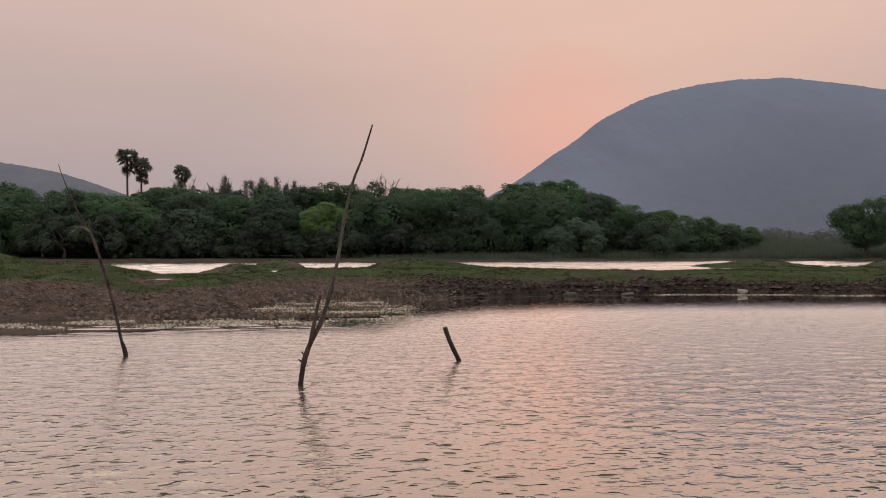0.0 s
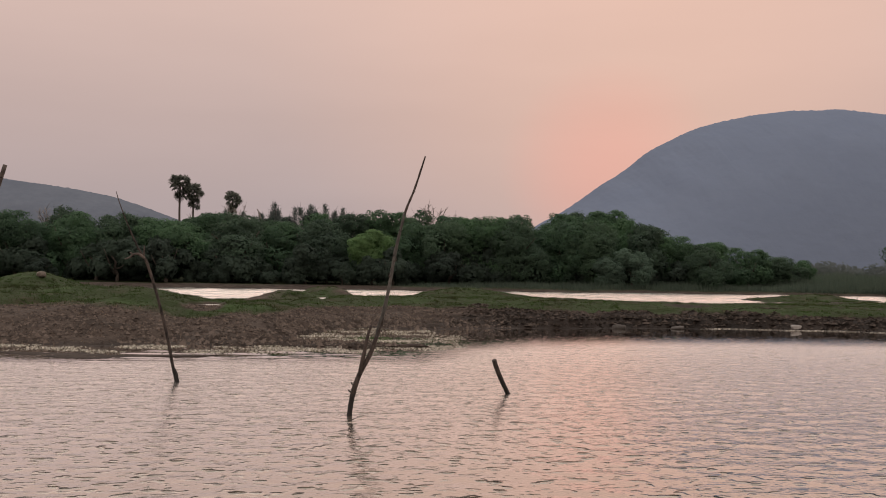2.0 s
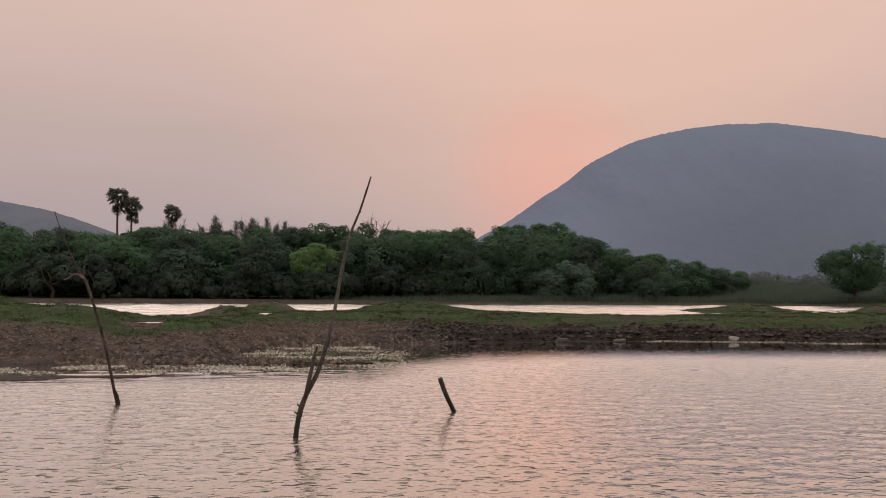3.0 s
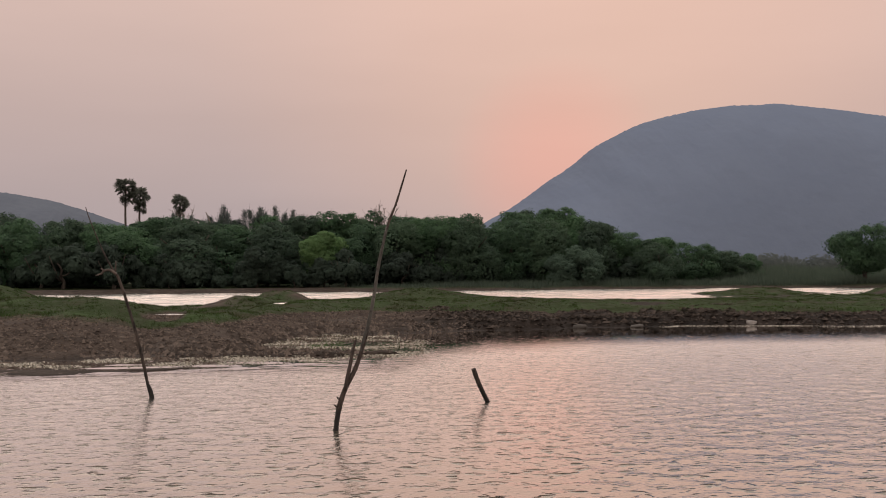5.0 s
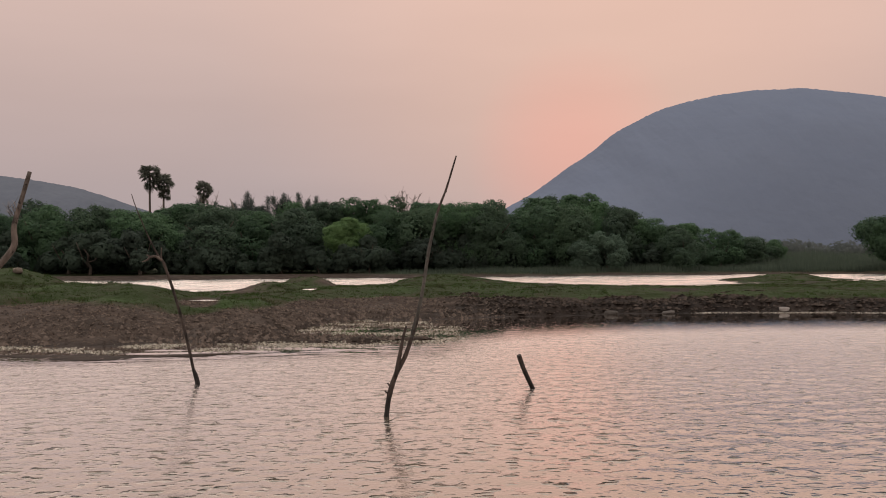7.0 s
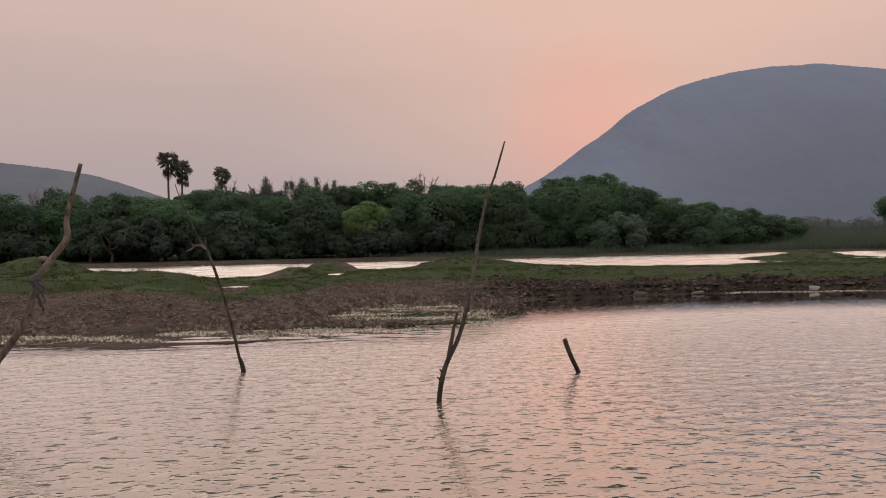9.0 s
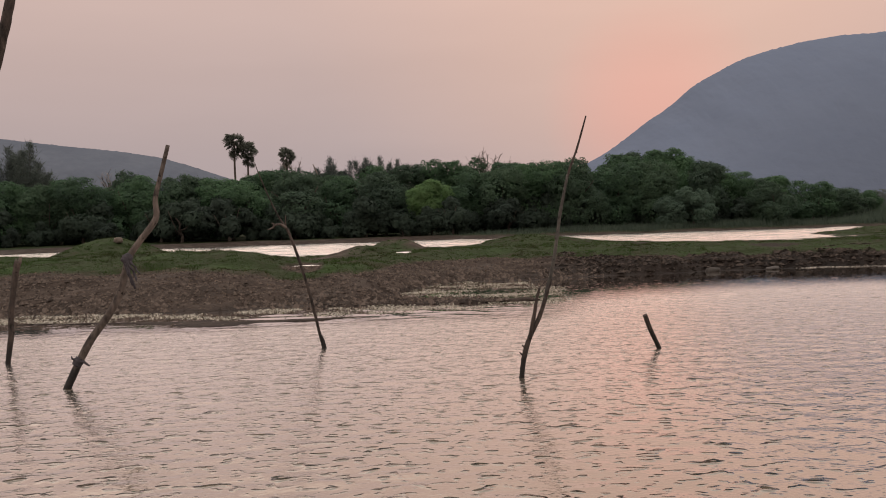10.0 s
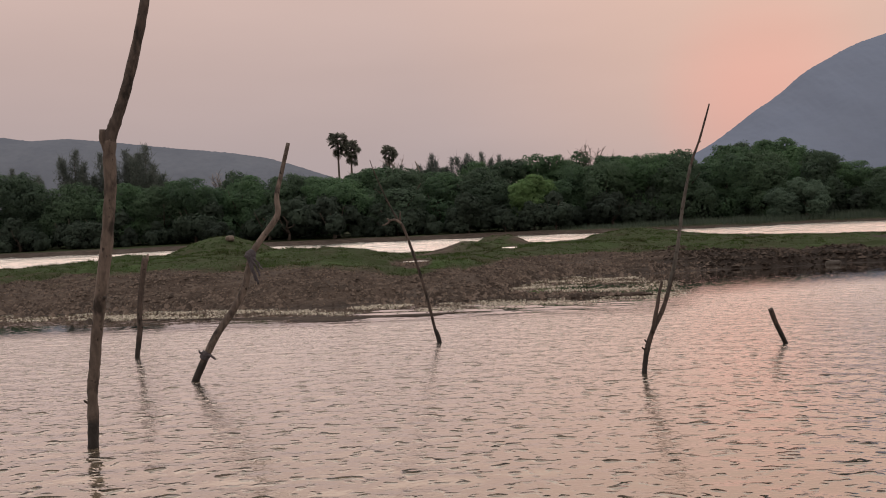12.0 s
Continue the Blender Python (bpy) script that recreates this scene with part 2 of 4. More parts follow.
def ground_material():
    m = bpy.data.materials.new("marsh_ground")
    m.use_nodes = True
    n, l = m.node_tree.nodes, m.node_tree.links
    b = n["Principled BSDF"]
    co = n.new("ShaderNodeTexCoord")

    def ramp(scale, cols, detail=8, rough=0.65):
        t, r = n.new("ShaderNodeTexNoise"), n.new("ShaderNodeValToRGB")
        t.inputs["Scale"].default_value, t.inputs["Detail"].default_value, t.inputs["Roughness"].default_value = scale, detail, rough
        l.new(co.outputs["Object"], t.inputs["Vector"])
        e = r.color_ramp.elements
        while len(e) < len(cols):
            e.new(0.5)
        for k, c in enumerate(cols):
            e[k].position, e[k].color = 0.3 + 0.4 * k / (len(cols) - 1), (*c, 1)
        l.new(t.outputs["Fac"], r.inputs["Fac"])
        return r.outputs["Color"]

    def mix(f, a, c):
        x = n.new("ShaderNodeMix")
        x.data_type = "RGBA"
        l.new(f, x.inputs["Factor"])
        l.new(a, x.inputs["A"])
        l.new(c, x.inputs["B"])
        return x.outputs["Result"]

    mud = ramp(1.6, [(0.018, 0.013, 0.010), (0.041, 0.030, 0.024), (0.074, 0.057, 0.047)])
    silt = ramp(0.9, [(0.03, 0.024, 0.02), (0.072, 0.059, 0.052)])
    patch = n.new("ShaderNodeTexNoise")
    patch.inputs["Scale"].default_value, patch.inputs["Detail"].default_value = 0.45, 5
    l.new(co.outputs["Object"], patch.inputs["Vector"])
    pr = n.new("ShaderNodeMapRange")
    pr.inputs["From Min"].default_value, pr.inputs["From Max"].default_value = 0.52, 0.68
    l.new(patch.outputs["Fac"], pr.inputs["Value"])
    soil = mix(pr.outputs[0], mud, silt)
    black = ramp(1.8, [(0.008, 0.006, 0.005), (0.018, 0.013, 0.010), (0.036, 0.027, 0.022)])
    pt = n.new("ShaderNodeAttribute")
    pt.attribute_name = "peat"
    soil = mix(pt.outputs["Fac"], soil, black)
    turf = ramp(0.5, [(0.032, 0.025, 0.015), (0.020, 0.028, 0.010), (0.020, 0.034, 0.010), (0.030, 0.052, 0.016)])
    cov = n.new("ShaderNodeAttribute")
    cov.attribute_name = "cover"
    colour = mix(cov.outputs["Fac"], soil, turf)
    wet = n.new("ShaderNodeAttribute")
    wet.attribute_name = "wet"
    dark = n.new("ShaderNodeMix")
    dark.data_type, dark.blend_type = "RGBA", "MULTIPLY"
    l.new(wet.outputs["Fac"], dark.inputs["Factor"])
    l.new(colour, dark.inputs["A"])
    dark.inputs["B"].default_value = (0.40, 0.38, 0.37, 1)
    l.new(dark.outputs["Result"], b.inputs["Base Color"])
    ro = n.new("ShaderNodeMapRange")
    b.inputs["Specular IOR Level"].default_value = 0.15
    ro.inputs["To Min"].default_value, ro.inputs["To Max"].default_value = 0.95, 0.8
    l.new(wet.outputs["Fac"], ro.inputs["Value"])
    l.new(ro.outputs[0], b.inputs["Roughness"])
    bn, bp = n.new("ShaderNodeTexNoise"), n.new("ShaderNodeBump")
    bn.inputs["Scale"].default_value, bn.inputs["Detail"].default_value = 7, 8
    bp.inputs["Distance"].default_value, bp.inputs["Strength"].default_value = 0.06, 0.9
    l.new(co.outputs["Object"], bn.inputs["Vector"])
    l.new(bn.outputs["Fac"], bp.inputs["Height"])
    l.new(bp.outputs[0], b.inputs["Normal"])
    return m


M_GROUND = ground_material()


def water_material():
    m = bpy.data.materials.new("rippled_water")
    m.use_nodes = True
    n, l = m.node_tree.nodes, m.node_tree.links
    b = n["Principled BSDF"]
    b.inputs["Base Color"].default_value = (0.12, 0.098, 0.068, 1)
    ro = n.new("ShaderNodeAttribute")
    ro.attribute_name = "chop"
    b.inputs["Specular IOR Level"].default_value = 0.0
    co = n.new("ShaderNodeTexCoord")
    calm = n.new("ShaderNodeAttribute")
    calm.attribute_name = "calm"
    prev = None
    for scale, stretch, dist, turn, low in ((5.5, (0.8, 1.0, 1), 0.050, 10, 0.59), (11.0, (0.75, 1.0, 1), 0.018, -14, 0.56), (22.0, (0.7, 1.0, 1), 0.0016, 5, 0.35)):
        mp, t, bp = n.new("ShaderNodeMapping"), n.new("ShaderNodeTexNoise"), n.new("ShaderNodeBump")
        mp.inputs["Scale"].default_value, mp.inputs["Rotation"].default_value = stretch, (0, 0, radians(turn))
        t.inputs["Scale"].default_value, t.inputs["Detail"].default_value = scale, 1
        l.new(co.outputs["Object"], mp.inputs[0])
        l.new(mp.outputs[0], t.inputs["Vector"])
        rg = n.new("ShaderNodeMapRange")
        rg.interpolation_type = "SMOOTHSTEP"
        rg.inputs["From Min"].default_value, rg.inputs["From Max"].default_value = low, 0.9
        l.new(t.outputs["Fac"], rg.inputs["Value"])
        l.new(rg.outputs[0], bp.inputs["Height"])
        bp.inputs["Distance"].default_value = dist
        l.new(calm.outputs["Fac"], bp.inputs["Strength"])
        if prev:
            l.new(prev, bp.inputs["Normal"])
        prev = bp.outputs[0]
    l.new(prev, b.inputs["Normal"])
    gl, fr, gain, mx = n.new("ShaderNodeBsdfGlossy"), n.new("ShaderNodeFresnel"), n.new("ShaderNodeMath"), n.new("ShaderNodeMixShader")
    fr.inputs["IOR"].default_value = 1.45
    gain.operation, gain.use_clamp = "MULTIPLY", True
    gain.inputs[1].default_value = 2.3
    gl.inputs["Color"].default_value = (1.0, 0.982, 0.965, 1)
    l.new(ro.outputs["Fac"], gl.inputs["Roughness"])
    l.new(prev, gl.inputs["Normal"])
    l.new(prev, fr.inputs["Normal"])
    l.new(fr.outputs[0], gain.inputs[0])
    l.new(gain.outputs[0], mx.inputs["Fac"])
    l.new(b.outputs[0], mx.inputs[1])
    l.new(gl.outputs[0], mx.inputs[2])
    l.new(mx.outputs[0], n["Material Output"].inputs["Surface"])
    return m


M_WATER = water_material()


# ---- mesh tools ----
def part(name, data, mat, parent=None, label=""):
    """Link a bmesh or mesh as one object under a thing or a part."""
    if isinstance(data, bmesh.types.BMesh):
        me = bpy.data.meshes.new(name)
        data.to_mesh(me)
        data.free()
    else:
        me = data
    if mat and not me.materials:
        me.materials.append(mat)
    ob = new(name, me)
    if parent:
        ob.parent = parent
    if label:
        tagged(ob, label)
    return ob


def mesh_from(name, verts, faces, smooth=False):
    """A mesh from arrays; all faces have the same number of corners."""
    verts, faces = np.asarray(verts, np.float32), np.asarray(faces, np.int32)
    me = bpy.data.meshes.new(name)
    k = faces.shape[1]
    me.vertices.add(len(verts))
    me.vertices.foreach_set("co", verts.ravel())
    me.loops.add(faces.size)
    me.loops.foreach_set("vertex_index", faces.ravel())
    me.polygons.add(len(faces))
    me.polygons.foreach_set("loop_start", np.arange(0, faces.size, k, dtype=np.int32))
    me.polygons.foreach_set("loop_total", np.full(len(faces), k, np.int32))
    me.polygons.foreach_set("use_smooth", np.full(len(faces), smooth, bool))
    me.update(calc_edges=True)
    return me


def grid_mesh(name, xs, ys, z, smooth=True):
    nx, ny = len(xs), len(ys)
    X, Y = np.meshgrid(xs, ys)
    v = np.stack([X.ravel(), Y.ravel(), z.ravel()], 1)
    a = (np.arange(ny - 1)[:, None] * nx + np.arange(nx - 1)[None]).ravel()
    return mesh_from(name, v, np.stack([a, a + 1, a + nx + 1, a + nx], 1), smooth)


def value_noise(x, y, seed=0):
    """Smooth noise from -1 to 1 with features about 1 m wide."""
    x, y = np.asarray(x, float), np.asarray(y, float)
    ix, iy = np.floor(x).astype(np.int64), np.floor(y).astype(np.int64)
    fx, fy = x - ix, y - iy
    fx, fy = fx * fx * (3 - 2 * fx), fy * fy * (3 - 2 * fy)

    def h(i, j):
        k = (i * 374761393 + j * 668265263 + seed * 974711) & 0x7FFFFFFF
        k = ((k ^ (k >> 13)) * 1274126177) & 0x7FFFFFFF
        return ((k ^ (k >> 16)) & 0xFFFF) / 32767.5 - 1

    return (h(ix, iy) * (1 - fx) + h(ix + 1, iy) * fx) * (1 - fy) + (h(ix, iy + 1) * (1 - fx) + h(ix + 1, iy + 1) * fx) * fy


def fbm(x, y, octaves=4, seed=0):
    return sum(value_noise(x * 2**k + 17.3 * k, y * 2**k - 9.1 * k, seed + k) * 0.5**k for k in range(octaves)) / 1.6


def smooth01(t):
    t = np.clip(t, 0, 1)
    return t * t * (3 - 2 * t)


def tube(points, radii, sides=10, wobble=0.0, seed=0, per=5):
    """A bmesh limb through the points, rounded between them, with closed ends."""
    rnd = random.Random(seed)
    p = [Vector(q) for q in points]
    p = [p[0] * 2 - p[1], *p, p[-1] * 2 - p[-2]]
    line = []
    for k in range(1, len(p) - 2):
        for s in range(per):
            t = s / per
            a, b, c, d = p[k - 1 : k + 3]
            q = 0.5 * (2 * b + (c - a) * t + (2 * a - 5 * b + 4 * c - d) * t * t + (3 * b - a - 3 * c + d) * t**3)
            line.append((q, radii[k - 1] * (1 - t) + radii[k] * t))
    line.append((p[-2], radii[-1]))
    bm, rings, side = bmesh.new(), [], Vector((1, 0, 0))
    for k, (q, r) in enumerate(line):
        way = (line[min(k + 1, len(line) - 1)][0] - line[max(k - 1, 0)][0]).normalized()
        side = (side - way * side.dot(way)).normalized()
        up = way.cross(side)
        rr = r * (1 + wobble * rnd.uniform(-1, 1))
        rings.append([bm.verts.new(q + (side * math.cos(a) + up * math.sin(a)) * rr * (1 + 0.5 * wobble * rnd.uniform(-1, 1)))
                      for a in (2 * math.pi * j / sides for j in range(sides))])
    for a, b in zip(rings, rings[1:]):
        for j in range(sides):
            f = bm.faces.new((a[j], a[(j + 1) % sides], b[(j + 1) % sides], b[j]))
            f.smooth = True
    bm.faces.new(rings[0][::-1])
    bm.faces.new(rings[-1])
    return bm


def merge(*parts_):
    """Join bmeshes into the first."""
    first = parts_[0]
    for other in parts_[1:]:
        me = bpy.data.meshes.new("tmp")
        other.to_mesh(me)
        other.free()
        first.from_mesh(me)
        bpy.data.meshes.remove(me)
    return first


def thing(name, x, y, z, label, category, group=""):
    ob = new(name)
    ob.location = (x, y, z)
    return tagged(ob, label, category, group)


# ---- ground ----
SHORE_X = [-200, -60, -30, -20, -14, -9, -5, -2.6, -1.6, -0.8, 0.3, 2.5, 5.5, 8.5, 12.6, 16, 18, 30, 60, 200]
SHORE_Y = [30, 25.5, 23.9, 23.2, 22.2, 21.1, 21.1, 21.8, 24.2, 26.6, 28.2, 28.0, 29.0, 29.2, 29.5, 28.6, 27.6, 25, 22, 20]
POOL_X = [-200, -60, -30, -24, -21, -16, -10, -7.5, -5, -3.6, 0.2, 2, 5, 6.5, 12, 14, 17, 22, 28, 32.5, 40.5, 42, 50, 60, 200]
POOL_Y = [40, 41, 45, 50, 72, 66, 57, 55, 60, 73, 72, 69, 71, 80, 80, 70, 62, 60.5, 63, 76, 76, 66, 66, 80, 84]
FAR_X = [-400, -120, -50, -20, 5, 35, 55, 70, 120, 400]
FAR_Y = [80, 95, 93, 94, 95.5, 95, 92, 89, 86, 80]
RAMP_X = [-20, -8, -5, 1, 4, 8, 60]
RAMP_W = [6.0, 6.8, 5.0, 5.5, 3.2, 2.2, 2.2]
STEP_X = [-60, -3, 3, 8, 60]
STEP_F = [0.80, 0.84, 0.78, 0.78, 0.78]                # share of the full height that the muddy face takes
TOP_X = [-60, -28, -22, -19, -16, -10, -7.5, -6.2, -5.4, -4.8, -3.6, -2, 3, 7, 20, 28, 40, 80]
TOP_Z = [0.40, 0.46, 0.56, 0.72, 0.93, 0.94, 1.02, 0.99, 0.84, 0.67, 0.62, 0.60, 0.62, 0.58, 0.50, 0.55, 0.54, 0.6]
CREST_X = [-22, -17, -12, -8, -5.8, -4.8, -3, 0, 60]
CREST_D = [6, 7, 8.5, 5.5, 2.6, 1.6, 3.5, 5.5, 5.5]    # grass between the mud's edge and the highest line of the bank
SHOAL_X = [-20, -12, -9, -7, -5.7, -4.6, -3.4, -2.5]
SHOAL_Y = [20.6, 19.9, 19.4, 18.9, 18.4, 18.15, 18.2, 18.4]
SHOAL_W = [0.0, 0.04, 0.10, 0.40, 0.55, 0.45, 0.25, 0.0]
BUMPS = [(-19.6, 62, 1.3, 2.8, 6, 2), (-2.9, 45.5, 0.42, 1.5, 3.0, 2), (-6.6, 44, -0.34, 1.5, 5.0, 2), (-1.3, 57.5, 0.62, 1.5, 2.4, 4),
         (1.2, 60, -0.12, 1.2, 3.0, 2), (9.3, 71, 0.56, 3.3, 5, 2), (36.0, 69, 0.46, 4.2, 3, 2), (39.3, 64, -0.36, 2.0, 5, 2),
         (46.3, 62.5, 0.72, 5.0, 4.5, 6)]  # x, y, height, half widths, flatness


PUDDLES = [(-1.0, 41.6, 0.42, 0.9, 0.565), (-4.3, 28.5, 0.5, 0.6, 0.655)]


def marsh(x, y):
    """Height, grass cover and wetness of the ground; the last also darkens the steep bank."""
    shore = np.interp(x, SHORE_X, SHORE_Y) + 0.35 * value_noise(x * 0.7, y * 0.05, 3) + 0.16 * value_noise(x * 2.3, y * 0.6, 4)
    d = y - shore + smooth01((x - 1) / 5) * smooth01((y - shore) / 0.4) * (0.45 * fbm(x * 0.7, y * 0.9, 3, 20) + 0.2 * fbm(x * 2.4, y * 2.0, 2, 21))
    e = np.interp(x, POOL_X, POOL_Y) + 1.2 * value_noise(x * 0.35, y * 0.02, 5) - y
    far = y - np.interp(x, FAR_X, FAR_Y) - 1.5 * value_noise(x * 0.12, y * 0.02, 6)
    width, top = np.interp(x, RAMP_X, RAMP_W), np.interp(x, TOP_X, TOP_Z)
    t = np.clip(d / width, 0, 1)
    scarp = smooth01((x - 1) / 5)
    rise = (1 - scarp) * (t * (1.45 - 0.45 * t)) + scarp * (0.75 * smooth01(t * 2.2) + 0.25 * t)
    back = smooth01(e / 5)
    face = np.interp(x, STEP_X, STEP_F)
    crest = width + np.interp(x, CREST_X, CREST_D)
    q = np.clip((d - crest) / np.maximum(d - crest + e, 1), 0, 1)
    z = top * (face * rise + (1 - face) * smooth01((d - width * 0.7) / (crest - width * 0.7))) * (1 - q) ** 1.35
    for bx, by, amp, sx, sy, flat in BUMPS:
        z += amp * np.exp(-(np.abs((x - bx) / sx) ** flat) - ((y - by) / sy) ** 2) * rise * smooth01(e / 2)
    z += 0.07 * fbm(x * 0.3, y * 0.3, 3, 8) * t * back
    cover = smooth01((d / width - np.interp(x, [-4, 3], [0.60, 0.88]) + 0.22 * fbm(x * 0.5, y * 0.4, 4, 9)) / 0.25) * smooth01((e - 0.5 + 1.2 * fbm(x * 0.4, y * 0.4, 3, 10)) / 1.0)
    cover *= 1 - np.clip(1.3 * np.exp(-(((x + 0.6) / 1.9) ** 2) - ((y - 56.2) / 1.6) ** 2), 0, 1) * smooth01(0.6 + fbm(x * 0.8, y * 0.5, 3, 25))
    cover *= 1 - np.clip(1.3 * np.exp(-(((x + 5.0) / 1.9) ** 2) - ((y - 44) / 7) ** 2), 0, 1) * smooth01(0.7 + fbm(x * 0.8, y * 0.5, 3, 28))
    cover *= 1 - 0.9 * smooth01((fbm(x * 0.45, y * 0.3, 3, 26) - 0.42) / 0.12) * smooth01((x + 1) / 2)
    z += 0.05 * smooth01(e / 3) * smooth01(d / 2)
    bare = 1 - cover
    near = smooth01((60 - y) / 20)
    z += near * bare * smooth01(d / 0.6) * (0.10 * fbm(x * 0.8, y * 2.0, 4, 11) + 0.075 * np.abs(fbm(x * 3.1, y * 3.6, 2, 12)))
    z -= near * scarp * bare * 0.16 * np.abs(fbm(x * 0.9, y * 0.5, 3, 13)) * smooth01(d / 0.5)
    z += cover * smooth01((76 - y) / 10) * smooth01(z / 0.3) * (0.05 * fbm(x * 0.75, y * 0.6, 4, 14) * smooth01((46 - y) / 14) + 0.05 - 0.14 * smooth01(np.abs(fbm(x * 0.8, y * 0.5, 3, 24)) * 2.4) + 0.03 * np.abs(fbm(x * 3, y * 3, 2, 15)))
    # slumped ledges in the steep bank
    level = z + 0.10 * fbm(x * 0.5, y * 0.4, 3, 33)
    ledge = 0.17 * (np.floor(level / 0.17) + smooth01((level / 0.17 - np.floor(level / 0.17)) * 2.2 - 0.7))
    z += near * scarp * bare * smooth01(d / 0.3) * smooth01((0.62 - z) / 0.1) * (ledge - level) * 0.85
    bed = -np.clip(np.minimum(-d, 3) * 0.2, 0, 0.6)
    z = np.where(d < 0, bed, z)
    z = np.where(e < 0, -np.clip(-e * 0.1, 0, 0.4), z)
    # low muddy tongue before the inlet
    px, py = np.clip((x + 3) / 4.6, 0, 1), 21.9 - 1.1 * np.clip((x + 3) / 4.6, 0, 1)
    reach = (0.75 - 0.6 * px) * (1 + 0.3 * value_noise(x * 2.2, y * 0 + 1, 15))
    past = np.clip(x - 1.6, 0, None)
    tongue = 0.09 * (1 - (np.hypot(y - py, past * 2) / reach) ** 2) + 0.09 * np.abs(fbm(x * 2.2, y * 5, 3, 16)) - 0.03
    z = np.where((x > -3.5) & (np.hypot(y - py, past * 2) < reach), np.maximum(z, tongue), z)
    # flat shoals of black mud and rotting weed just awash off the shore
    sy_ = np.interp(x, SHOAL_X, SHOAL_Y) + 0.12 * fbm(x * 0.5, y * 0, 3, 35)
    sw_ = np.interp(x, SHOAL_X, SHOAL_W) * np.clip(0.75 + 0.9 * fbm(x * 0.55, y * 0 + 3, 3, 36), 0.05, 1.5)
    shoal = 0.022 * (1 - ((y - sy_) / np.maximum(sw_, 0.05)) ** 2) + 0.022 * fbm(x * 2.0, y * 5.0, 3, 37) - 0.006
    z = np.where((np.abs(y - sy_) < sw_ * 1.3) & (sw_ > 0.06), np.maximum(z, shoal), z)
    rise_far = 0.45 * smooth01(far / 3.5) + 0.25 * smooth01((far - 3) / 12) + 0.05 * fbm(x * 0.3, y * 0.3, 3, 17)
    z = np.where(far > 0, np.clip(rise_far, 0.01, None), z)
    cover = np.where(far > 0, smooth01((far - np.interp(x, [-10, 10], [3.5, 1.2]) + fbm(x * 0.2, y * 0.2, 3, 18) * np.interp(x, [-10, 10], [2, 0.8])) / 2), cover)
    # low wet ground; the bare steep face gets the same darkening higher up
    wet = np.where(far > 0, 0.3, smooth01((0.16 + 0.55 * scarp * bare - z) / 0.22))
    for cx, cy, rx, ry, cz in PUDDLES:
        r = np.hypot((x - cx) / rx, (y - cy) / ry) + 0.15 * value_noise(x * 3, y * 2, 19)
        z = np.where(r < 1.7, np.maximum(z, cz + 0.03 * smooth01((r - 1.0) / 0.3) - 0.12 * smooth01((r - 1.35) / 0.35)), z)
        z = np.where(r < 1.15, np.minimum(z, cz - 0.03 + 0.035 * smooth01((r - 0.95) / 0.2)), z)
        front = np.hypot((x - cx) / (1.2 * rx), (y - cy + 1.6 * ry) / (3.2 * ry))
        z = np.where(front < 1, np.minimum(z, cz + 0.015), z)
        z = np.where(r < 1.15, np.minimum(z, cz - 0.03 + 0.035 * smooth01((r - 0.95) / 0.2)), z)
        cover = np.where((r < 1.15) | (front < 1), 0, cover)
    return z, cover, wet


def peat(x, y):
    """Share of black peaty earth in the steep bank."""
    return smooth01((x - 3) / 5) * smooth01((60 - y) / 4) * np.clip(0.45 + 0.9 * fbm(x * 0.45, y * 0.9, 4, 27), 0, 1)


def spread(lo, hi, step, reach, grow):
    """Even steps from lo to hi, then ever longer ones out to +-reach."""
    mid = np.arange(lo, hi + step / 2, step)
    up, down, s = [hi], [lo], step
    while up[-1] < reach or down[-1] > -reach:
        s *= grow
        up.append(up[-1] + s)
        down.append(down[-1] - s)
    return np.concatenate([down[:0:-1], mid, up[1:]])


gx = spread(-17, 22, 0.15, 3500, 1.06)
gy = np.concatenate([[-3000, -900, -300, -100, -30, 0, 10, 14, 16], np.arange(16.4, 33, 0.14),
                     np.arange(33, 90, 0.35), np.arange(90, 110, 0.5), 110 + np.cumsum(np.geomspace(1, 400, 40))])
GX, GY = np.meshgrid(gx, gy)
gz, gcover, gwet = marsh(GX, GY)
gme = grid_mesh("ground", gx, gy, gz)
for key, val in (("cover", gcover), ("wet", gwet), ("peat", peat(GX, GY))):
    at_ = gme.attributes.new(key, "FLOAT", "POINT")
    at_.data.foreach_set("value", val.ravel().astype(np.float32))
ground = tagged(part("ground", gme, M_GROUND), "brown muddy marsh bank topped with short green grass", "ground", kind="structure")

# ---- water: the lagoon round the camera, and the pool behind the bank ----
def water_sheet(name, xs_, ys_, z, calm_, chop_, label):
    me = grid_mesh(name, xs_, ys_, z)
    for key, val in (("calm", calm_), ("chop", chop_)):
        a = me.attributes.new(key, "FLOAT", "POINT")
        a.data.foreach_set("value", np.asarray(val, np.float32).ravel())
    return tagged(part(name, me, M_WATER), label, "water", kind="structure")


